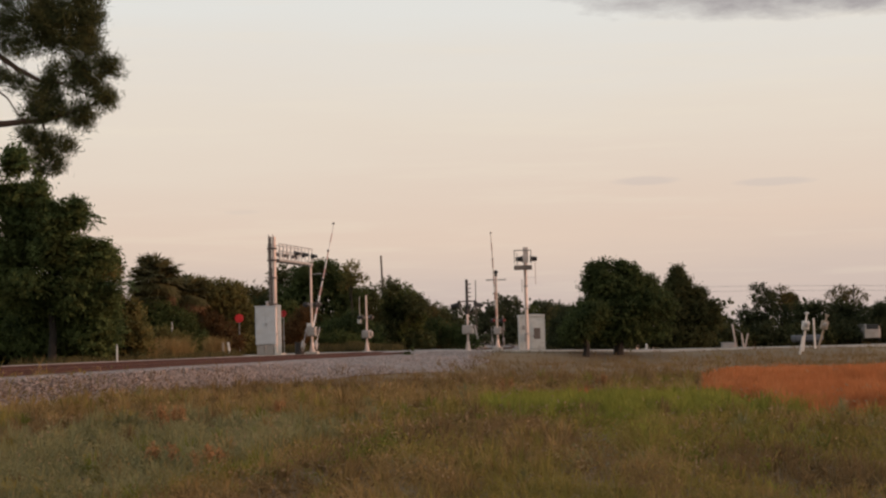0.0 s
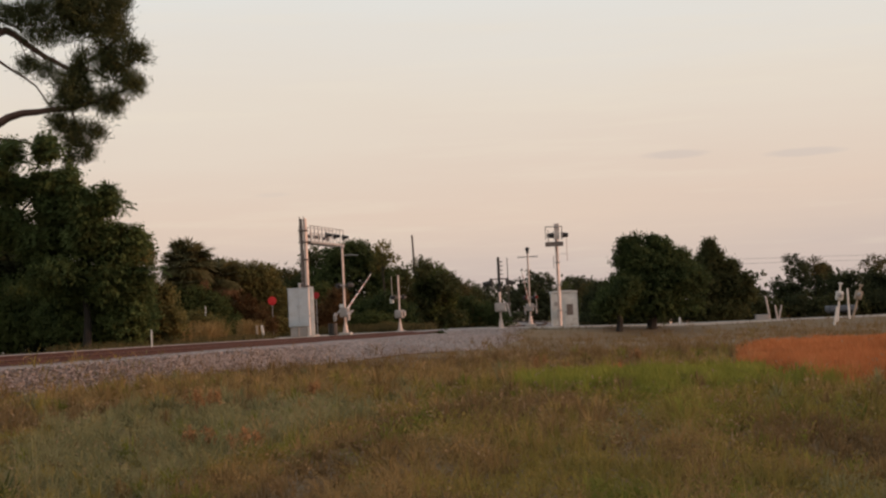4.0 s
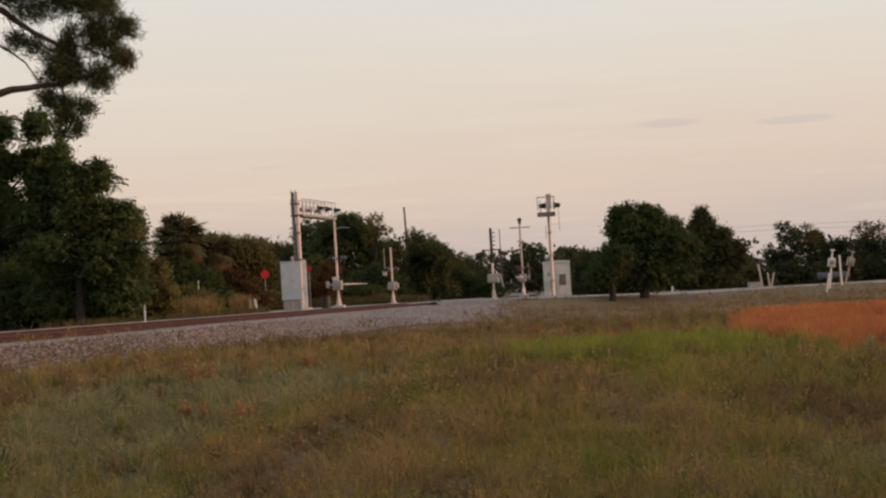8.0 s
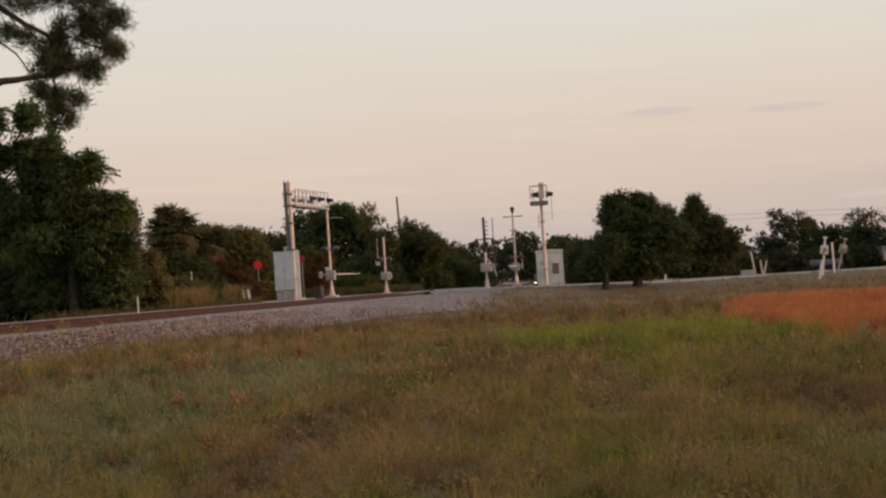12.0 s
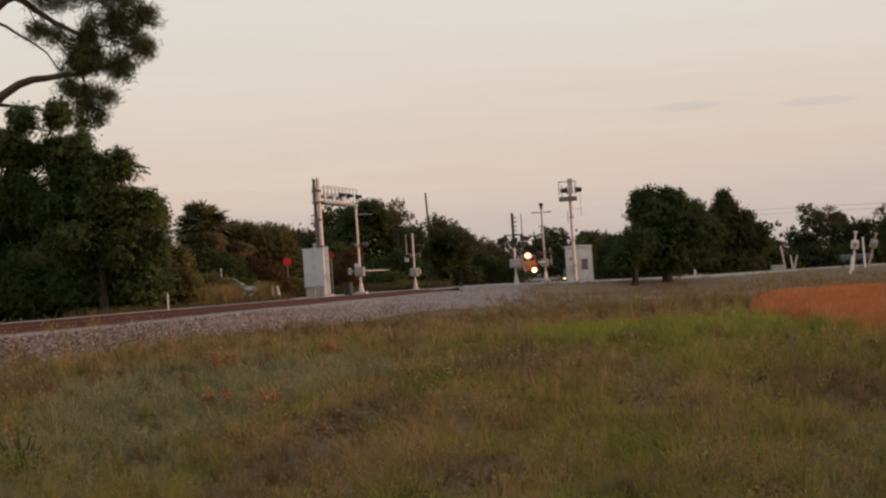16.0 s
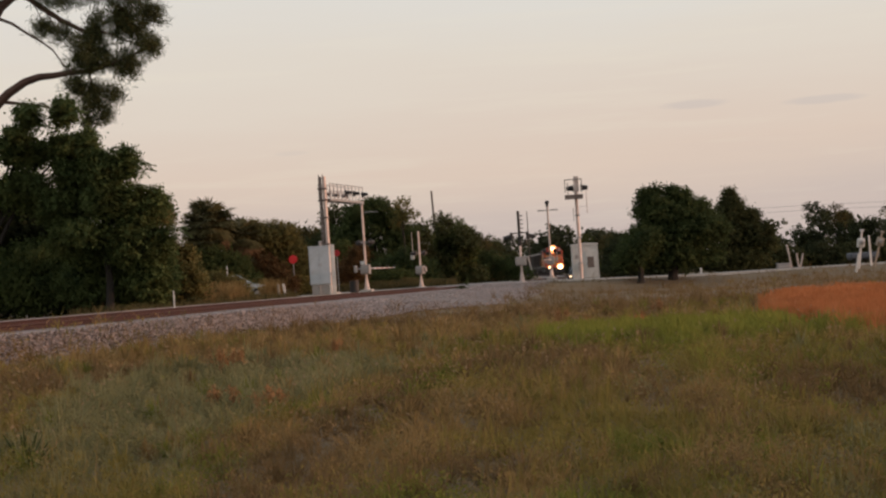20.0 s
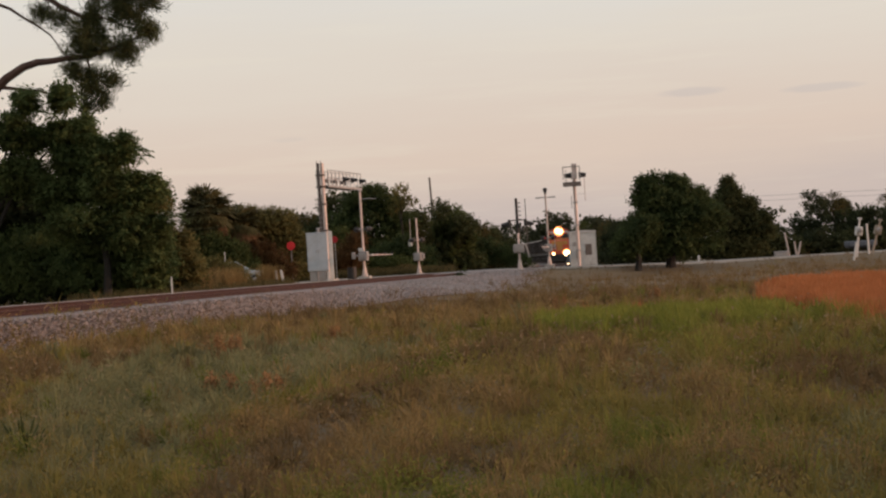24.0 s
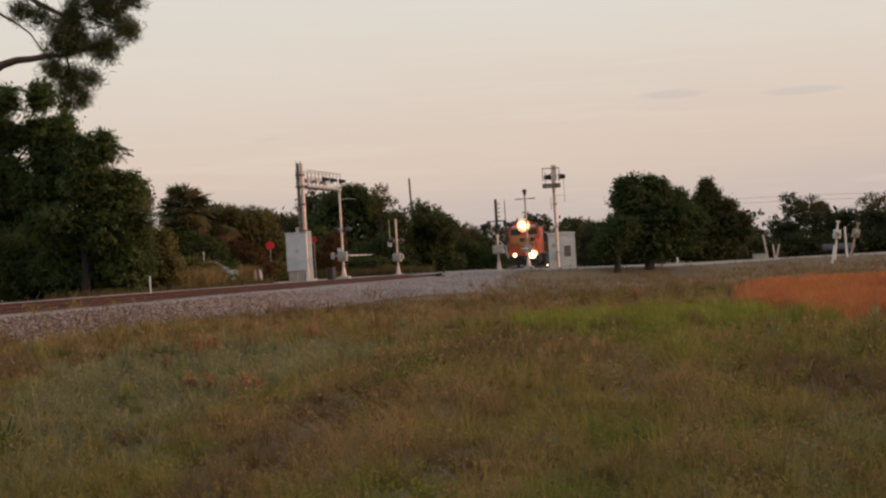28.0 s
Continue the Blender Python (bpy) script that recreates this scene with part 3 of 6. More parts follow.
def tussocks(label, mat, x, y, per=54):
    """Round bushy tufts: blades that fan out from one root."""
    n = len(x) * per
    k = np.repeat(np.arange(len(x)), per)
    size = RNG.uniform(0.12, 0.34, len(x))[k] * np.clip(y[k] / 22, 0.75, 1.5)
    a = RNG.random(n) * 2 * math.pi
    t = RNG.random(n) ** 0.7 * 1.25
    w = 0.010 * np.clip(y[k] / 16, 0.7, 2.4)
    d = np.stack([np.cos(a) * np.sin(t), np.sin(a) * np.sin(t), np.cos(t) * 1.15], -1) * (size * RNG.uniform(0.6, 1.1, n))[:, None]
    root = np.stack([x[k] + np.cos(a) * 0.04, y[k] + np.sin(a) * 0.04, ground_z(x[k], y[k]) + 0.02], -1)
    s = np.stack([-np.sin(a), np.cos(a), np.zeros(n)], -1) * w[:, None] * 0.5
    tip = root + d + np.array([0, 0, -0.15]) * (size * np.sin(t))[:, None]
    mid = root + d * 0.6 + np.array([0, 0, 0.12]) * size[:, None]
    co = np.stack([root - s * 0.6, root + s * 0.6, mid - s, mid + s, tip - s * 0.2, tip + s * 0.2], 1)
    i = 6 * np.arange(n)[:, None]
    q = np.concatenate([i + np.array([[0, 1, 3, 2]]), i + np.array([[2, 3, 5, 4]])], 1).reshape(-1, 4)
    tagged(quads_mesh("grass_tussocks", co.reshape(-1, 3), q, mat), label, "grass", kind="stuff")


def rust_field(x, y):
    wob = 0.25 * np.sin(y * 1.3) + 0.2 * np.sin(x * 1.7 + y * 0.6)
    d = np.minimum.reduce([x - 6.2 + wob, (x - 0.158 * y) * 1.0 + 0.5 * wob, (57 - y) * 0.4 + wob, (y - 28) * 0.4 + wob, 26 - x])
    return np.clip(d * 2.2, 0, 1)


def spots(x, y, rows):
    return np.maximum.reduce([a * bump(x, y, cx, cy, rx, ry) for cx, cy, rx, ry, a in rows])


def furrow(x, y):
    """A slanting dark band of shorter grass: 1 along its middle."""
    line = np.interp(y, [11, 13, 16.5, 19.7, 22.5, 27, 34], [-2.1, -1.9, -1.75, -1.5, -1.0, -0.2, 0.6])
    return np.exp(-((x - line + 0.12 * np.sin(y * 1.9)) / (0.32 + 0.012 * y)) ** 2) * np.interp(y, [10, 13, 24, 36], [0.4, 1, 0.9, 0.0])


def growth(x, y):
    """Which kind of grass stands where: the strongest of six fields."""
    n = len(x)
    mott = lambda k: 0.30 * cells(x, y, 0.26, 20 + k, 1.6) + 0.42 * cells(x, y, 0.9, 40 + k, 2.4) + RNG.normal(size=n) * 0.07
    green = spots(x, y, ((2.5, 36, 1.7, 3.6, 1.0), (4.5, 33.5, 1.9, 4.2, 1.0), (5.8, 30.5, 1.3, 2.6, 0.8), (3.8, 24.8, 1.6, 6.0, 0.3)))
    deep = spots(x, y, ((1.1, 13.7, 0.35, 1.1, 0.75), (0.5, 10.4, 0.4, 0.9, 0.7), (-2.3, 13.2, 0.5, 1.6, 0.6), (1.9, 13.6, 0.3, 1.2, 0.45), (-0.4, 11.0, 0.4, 0.9, 0.4),
                        (-3.5, 16.5, 0.5, 1.7, 0.6), (-5.1, 26.2, 0.4, 2.0, 0.6), (-4.3, 29.1, 0.4, 2.0, 0.5), (-2.4, 20.3, 0.3, 1.4, 0.55), (-4.4, 14.8, 0.3, 1.6, 0.45), (3.8, 21, 1.2, 3.4, 0.22)))
    grey = spots(x, y, ((-4.2, 28.8, 2.7, 5.1, 0.75), (-4.8, 23.7, 1.5, 5.8, 0.75), (-4.3, 17.8, 1.2, 4.6, 0.62), (-3.1, 22.2, 0.9, 4.0, 0.6), (-3.4, 13.6, 0.8, 2.0, 0.4), (3.0, 14.0, 0.6, 2.0, 0.3)))
    brown = np.maximum(np.clip((y - 42) / 22, 0, 0.6), spots(x, y, ((-8.1, 29.2, 1.5, 6.0, 0.45), (0.6, 25.2, 1.3, 5.0, 0.42), (3.6, 18.6, 1.1, 3.2, 0.42), (1.9, 15.4, 0.5, 1.8, 0.4), (-0.2, 13.2, 0.5, 1.5, 0.35))))
    # the band's shade is partly put into browner and deeper grass kinds
    brown = np.maximum(brown, 0.8 * furrow(x, y))
    deep = np.maximum(deep, 0.62 * furrow(x, y))
    dry = 0.18 + spots(x, y, ((-0.5, 17.8, 0.7, 2.1, 0.75), (-8.9, 40.5, 6.0, 5.0, 0.2), (-2.6, 43.2, 4.7, 9.0, 0.25), (4.1, 45.0, 2.6, 2.2, 0.4), (-1.0, 14.2, 0.4, 1.7, 0.3), (-2.2, 16.0, 0.4, 1.2, 0.4)))
    olive = 0.22 + spots(x, y, ((0.6, 15.5, 1.2, 2.6, 0.22), (3.8, 24.5, 2.4, 4, 0.15), (-0.2, 21.5, 0.8, 3.0, 0.2)))
    rust = 4.0 * rust_field(x, y) * (RNG.random(n) < 0.97) + 0.75 * bump(x, y, 3.2, 41.8, 1.2, 1.0)
    score = np.stack([dry + mott(0), olive + mott(1), green + mott(2) - 0.03, grey + mott(3), rust, brown + mott(5), deep + mott(6) - 0.03])
    return np.argmax(score, 0)


def meadow():
    x, y = wedge(22500, 7.0, 120)
    kind = growth(x, y)
    for k, (nm, lab, mat, h0, h1, w, lean) in enumerate((
            ("dry_grass", "long dry brown meadow grass with a reddish tint", G_DRY, 0.15, 0.40, 0.008, 1.4),
            ("olive_grass", "long olive green meadow grass", G_OLIVE, 0.13, 0.36, 0.008, 1.4),
            ("green_grass", "fresh yellow-green grass patches in the meadow", G_GREEN, 0.16, 0.34, 0.008, 1.0),
            ("grey_green_grass", "soft grey-green weeds in the meadow", G_BLUE, 0.10, 0.30, 0.012, 1.6),
            ("rust_grass", "dense stand of tall rust-orange grass", G_RUST, 0.26, 0.44, 0.010, 0.4),
            ("brown_grass", "dark brown grass in the far part of the meadow", G_BROWN, 0.12, 0.36, 0.008, 1.1),
            ("deep_green_grass", "low deep green grass near by in the meadow", G_DEEP, 0.12, 0.32, 0.009, 1.3))):
        g = kind == k
        sow(nm, lab, mat, x[g], y[g], h0, h1, 10, 0.11, w, lean, k == 4)
    x, y = RNG.uniform(5, 22, 17000), RNG.uniform(27, 58, 17000)
    g = rust_field(x, y) > RNG.random(len(x))
    sow("rust_grass", "dense stand of tall rust-orange grass", G_RUST, x[g], y[g], 0.28, 0.52, 11, 0.13, 0.010, 0.4, True)
    x, y = RNG.uniform(0, 8, 4200), RNG.uniform(28, 41, 4200)
    g = spots(x, y, ((2.5, 36.5, 1.6, 3.0, 1.0), (4.5, 34, 1.8, 3.6, 1.0), (5.8, 30.5, 1.2, 2.2, 0.8))) > RNG.random(len(x)) * 0.8 + 0.15
    sow("green_grass", "fresh yellow-green grass patch in the meadow", G_GREEN, x[g], y[g], 0.22, 0.44, 11, 0.13, 0.010, 0.6, True)
    # tussocks that stand out of the sward
    x, y = wedge(2900, 8.0, 60)
    ok = in_field(x, y) & (rust_field(x, y) < 0.1) & (x - track_x(y) > shoulder(y) + 0.8)
    x, y = x[ok], y[ok]
    kind = np.where(RNG.random(len(x)) < 0.85, growth(x, y), RNG.choice([0, 1, 3, 5, 5, 6], len(x)))
    for k, lab, mat in ((0, "dry straw-brown grass tussocks", G_DRY), (1, "olive grass tussocks", G_OLIVE), (2, "yellow-green grass tussocks", G_GREEN), (3, "grey-green leafy tussocks", G_BLUE), (5, "dark brown grass tussocks", G_BROWN), (6, "deep green grass tussocks", G_DEEP)):
        g = kind == k
        tussocks(lab, mat, x[g], y[g])
    # small broad leaves and seed heads in between
    x, y = clumped(*wedge(20000, 8.0, 60), 6, 0.10)
    ok = in_field(x, y)
    x, y = x[ok], y[ok]
    kind = growth(x, y)
    low = RNG.uniform(0.03, 0.26, len(x)) * (0.5 + 0.8 * cells(x, y, 0.6, 9))
    for k, lab, mat in ((0, "low dry brown weeds between the grass", G_DRY), (1, "low leafy olive weeds between the grass", G_OLIVE), (2, "low fresh green weeds between the grass", G_GREEN), (3, "low grey-green leafy weeds between the grass", G_BLUE), (5, "low dark brown weeds between the grass", G_BROWN), (6, "low deep green weeds between the grass", G_DEEP)):
        g = kind == k
        sc = np.clip(y[g] / 18, 0.7, 2.2)[:, None]
        co, q = leaves(np.stack([x[g], y[g], ground_z(x[g], y[g]) + low[g]], -1), 0.055 * sc, 0.016 * sc, 0.0)
        tagged(quads_mesh("meadow_weeds", co, q, mat), lab, "weeds", kind="stuff")
    x, y = clumped(*wedge(420, 15, 70), 6, 0.13)
    ok = in_field(x, y)
    x, y = x[ok], y[ok]
    sc = np.clip(y / 18, 1, 2.2)[:, None]
    co, q = leaves(np.stack([x, y, ground_z(x, y) + RNG.uniform(0.2, 0.42, len(x))], -1), 0.05 * sc, 0.016 * sc, 0.0)
    tagged(quads_mesh("seed_heads", co, q, SEED), "pinkish seed heads over the grass", "weeds", kind="stuff")


meadow()


# ---- trees ----
def crown(name, parent, blobs, n, mat, length=0.30, width=0.16, twig=0.5, droop=0.0, per=12, label="", loose=0.28):
    co, q = sprays(blobs, n, length, width, twig, per, len(blobs) * 7 + n, droop, loose)
    if length < 0.34 and width > 0.05:
        # the dense dark inside of the crown
        core, f = leaves(blob_points([(b[0], b[1] + 0.2, b[2] - 0.05, b[3] * 0.66, b[4] * 0.66, b[5] * 0.66) for b in blobs], n // 3, 0.3, 6), length * 1.15, width * 1.25)
        co, q = np.concatenate([co, core]), np.concatenate([q, f + len(co)])
    return quads_mesh(name, co, q, mat, parent, label)


def limb_chain(pts, r0, r1, bm=None, n=7):
    bm = bm or bmesh.new()
    k = len(pts) - 1
    for i in range(k):
        a, b = r0 + (r1 - r0) * i / k, r0 + (r1 - r0) * (i + 1) / k
        rod(pts[i], pts[i + 1], a, b, n, bm)
        if i:
            ball(pts[i], a * 1.0, bm, n=8)
    return bm


def tree(name, label, x, y, blobs, n, mat, h, r=0.18, length=0.3, width=0.16, clump=0.55, z=None, category="tree", limbs=5):
    """A broadleaf tree or tall bush: trunk, limbs towards its masses, and a crown of leaves. blobs: relative x, y, z and radii."""
    z = float(ground_z(x, y)) - 0.05 if z is None else z
    t = thing(name, pose(x, y, z), label, category)
    part("trunk", limb_chain([(0, 0, 0), (0.08, 0.05, h * 0.4), (-0.05, 0.02, h)], r, r * 0.45), TRUNK, t)
    for b in blobs[:limbs]:
        s = h * random.uniform(0.45, 0.9)
        mid = (b[0] * 0.5, b[1] * 0.5, (s + b[2]) / 2 + 0.2)
        part("limb", limb_chain([(0, 0, s), mid, (b[0], b[1], b[2])], r * 0.45, r * 0.12, n=6), TRUNK, t)
    crown("crown", t, blobs, int(n * 1.9) if y < 135 else int(n * 1.15), mat, length * 0.6, width * 0.72, clump)
    return t


def auto_blobs(w, dp, z0, z1, k, seed):
    rr = random.Random(seed)
    out = []
    for i in range(k):
        f = (i + 0.5) / k
        zz = z0 + (z1 - z0) * rr.uniform(0.15, 0.85)
        top = 1 - abs((zz - z0) / (z1 - z0) - 0.4) * 0.9
        out.append((rr.uniform(-1, 1) * w * 0.62 * top, rr.uniform(-1, 1) * dp * 0.6, zz,
                    w * rr.uniform(0.28, 0.45), dp * rr.uniform(0.3, 0.45), (z1 - z0) * rr.uniform(0.16, 0.26)))
    return out


# big dark growth behind the track, at the foot of the pine: crowns that overhang a dark hollow
def rosettes(name, parent, points, size, mat, fans=9, label=""):
    """Tufts of drooping feather-shaped leaves, each with pairs of leaflets, round the given places."""
    co = []
    for c in points:
        c = np.array(c, float)
        s = size * RNG.uniform(0.75, 1.2)
        for f in range(fans):
            a = f * 2.4 + RNG.uniform(-0.4, 0.4)
            e = RNG.uniform(0.15, 1.0)
            h = np.array([math.cos(a), math.sin(a), 0.0])
            for k in range(1, 8):
                g = k / 7
                p = c + s * (h * g * math.cos(e) + np.array([0, 0, g * math.sin(e) - 0.55 * g * g]))
                along = h * math.cos(e) + np.array([0, 0, math.sin(e) - 1.1 * g])
                for sd in (-1, 1):
                    d = np.cross(h, (0, 0, 1.0)) * sd + along * 0.7 + np.array([0, 0, -0.25])
                    d = d / np.linalg.norm(d) * s * 0.42 * (1.05 - 0.5 * abs(g - 0.4))
                    w = np.cross(d, (0, 0, 1.0))
                    w = w / (np.linalg.norm(w) + 1e-6) * s * 0.062
                    co += [p, p + d * 0.5 - w, p + d, p + d * 0.5 + w]
    return quads_mesh(name, co, np.arange(len(co)).reshape(-1, 4), mat, parent, label)


def skin(blobs, n, low=-0.1):
    """Places on the upper and outer skin of the masses."""
    b = np.array(blobs, float)
    k = RNG.choice(len(b), n, p=b[:, 3] * b[:, 5] / (b[:, 3] * b[:, 5]).sum())
    u = unit(n)
    u[:, 2] = np.maximum(u[:, 2], low)
    u[:, 1] = -np.abs(u[:, 1])
    return b[k, :3] + u * b[k, 3:] * 0.95


BIG_A = [(1.9, 0, 7.4, 0.89, 0.74, 0.59), (3.6, 0, 7.5, 0.79, 0.71, 0.64), (2.1, 0, 9.0, 0.25, 0.40, 0.54), (3.7, 0, 9.1, 0.27, 0.43, 0.59), (1.5, 0, 8.2, 0.44, 0.40, 0.22), (4.6, 0, 7.7, 0.27, 0.41, 0.54), (4.1, 0, 6.3, 0.98, 0.81, 0.64), (1.6, 0, 5.8, 1.13, 0.96, 0.79), (1.0, 0, 7.7, 0.27, 0.40, 0.22), (3.5, 0, 5.0, 1.35, 1.12, 0.89),
         (-3.2, 3.2, 2.2, 2.6, 1.6, 2.0), (1.0, 3.4, 2.0, 2.8, 1.6, 1.9)]
BIG_B = [(0.3, 0.0, 6.2, 0.78, 0.70, 0.73), (1.1, 0.0, 6.7, 0.44, 0.60, 0.49), (-0.1, 0.0, 6.6, 0.39, 0.60, 0.44), (0.5, 0.0, 4.9, 1.26, 1.14, 0.97), (1.4, 0.0, 4.5, 0.63, 0.60, 0.97), (1.0, 0.0, 3.1, 1.26, 1.14, 0.87), (2.2, 0.0, 2.8, 0.44, 0.60, 1.02), (-0.9, 0.0, 3.4, 1.50, 1.35, 0.97), (2.3, 0.0, 4.8, 0.27, 0.60, 0.53),
         (1.9, 0.8, 1.8, 0.9, 1.4, 1.4), (0, 2.6, 1.7, 2.8, 1.6, 1.7)]
t = tree("broadleaf_tree", "large dark green broadleaf tree with feathery leaf tufts behind the track", -22.2, 72, BIG_A, 48000, L_FEATHER, 5.0, 0.25, 0.25, 0.125)
z0 = t.matrix_basis.translation
rosettes("leaf_tuft", t, [np.array(p) - np.array(z0) for p in ((-20.4, 70.6, 9.0), (-19.9, 70.6, 9.7), (-19.4, 70.6, 10.0), (-19.0, 70.6, 9.1), (-18.1, 70.6, 10.1), (-17.7, 70.6, 9.6), (-17.5, 70.6, 8.6), (-17.0, 70.6, 8.6), (-17.2, 70.6, 8.0))], 0.6, L_FEATHER, 11, "drooping feathery tufts at the top")
rosettes("leaf_tuft", t, skin(BIG_A[:10], 190), 0.55, L_MID, 8)
t = tree("broadleaf_tree", "dense green tree with feathery tufts behind the track", -16.8, 71, BIG_B, 42000, L_FEATHER, 4.0, 0.22, 0.24, 0.12)
z0 = t.matrix_basis.translation
rosettes("leaf_tuft", t, [np.array(p) - np.array(z0) for p in ((-16.8, 70.6, 7.7), (-16.3, 70.6, 7.8), (-15.8, 70.6, 7.9), (-15.4, 70.6, 7.9), (-15.1, 70.6, 7.3), (-14.9, 70.6, 6.9), (-14.8, 70.6, 6.2), (-14.0, 70.6, 4.5), (-13.7, 70.6, 4.3), (-13.9, 70.6, 4.0), (-14.3, 70.6, 4.3))], 0.62, L_FEATHER, 11, "drooping feathery tufts at the edge")
rosettes("leaf_tuft", t, skin(BIG_B[:9], 170), 0.5, L_MID, 8)
tree("broadleaf_tree", "olive green bushy tree beside the larger trees", -14.3, 75, [(-0.9, 0, 4.5, 0.6, 0.8, 0.9), (-1.0, 0, 2.4, 1.0, 1.3, 1.3), (0.1, 0, 1.3, 0.9, 1.1, 1.0), (-0.2, 0, 2.5, 0.6, 0.7, 0.6)], 8000, L_OLIVE, 3.0, 0.12, 0.24, 0.12)
tree("broadleaf_tree", "dark tree at the edge of the growth behind the track", -28, 72, [(4.7, 0, 9.1, 0.49, 0.57, 0.64), (4.4, 0, 7.7, 0.84, 0.89, 0.94), (5.6, 0, 7.4, 0.27, 0.46, 0.64), (4.5, 0, 5.7, 1.23, 1.13, 1.03), (6.0, 0, 5.7, 0.74, 0.66, 0.59), (2.7, 0, 8.5, 1.11, 1.17, 1.23), (2.3, 0, 6.2, 1.48, 1.35, 1.23), (2, 3, 2.4, 3, 1.8, 2.2), (-1, 3, 2, 4, 1.8, 1.8)], 26000, L_DARK, 4.5, 0.25, 0.34, 0.18)
# the hollow's shade is put into the darker leaf colour of these plants
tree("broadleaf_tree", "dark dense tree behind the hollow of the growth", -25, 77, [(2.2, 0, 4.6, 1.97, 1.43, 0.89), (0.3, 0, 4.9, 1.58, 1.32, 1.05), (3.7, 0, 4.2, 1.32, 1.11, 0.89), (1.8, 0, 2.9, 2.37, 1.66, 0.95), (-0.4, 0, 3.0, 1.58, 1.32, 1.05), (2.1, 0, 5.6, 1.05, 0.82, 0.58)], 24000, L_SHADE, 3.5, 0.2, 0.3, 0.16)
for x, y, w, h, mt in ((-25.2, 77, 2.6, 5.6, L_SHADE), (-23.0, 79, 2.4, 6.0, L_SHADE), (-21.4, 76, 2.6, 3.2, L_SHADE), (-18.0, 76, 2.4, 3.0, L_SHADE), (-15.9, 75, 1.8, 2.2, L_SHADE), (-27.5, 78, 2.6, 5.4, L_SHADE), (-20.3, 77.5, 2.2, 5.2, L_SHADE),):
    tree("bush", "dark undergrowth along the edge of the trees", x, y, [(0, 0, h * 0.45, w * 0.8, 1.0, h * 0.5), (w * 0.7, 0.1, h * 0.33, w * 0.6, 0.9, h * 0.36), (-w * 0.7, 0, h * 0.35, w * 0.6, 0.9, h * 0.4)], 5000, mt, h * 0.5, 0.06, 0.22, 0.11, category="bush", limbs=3)


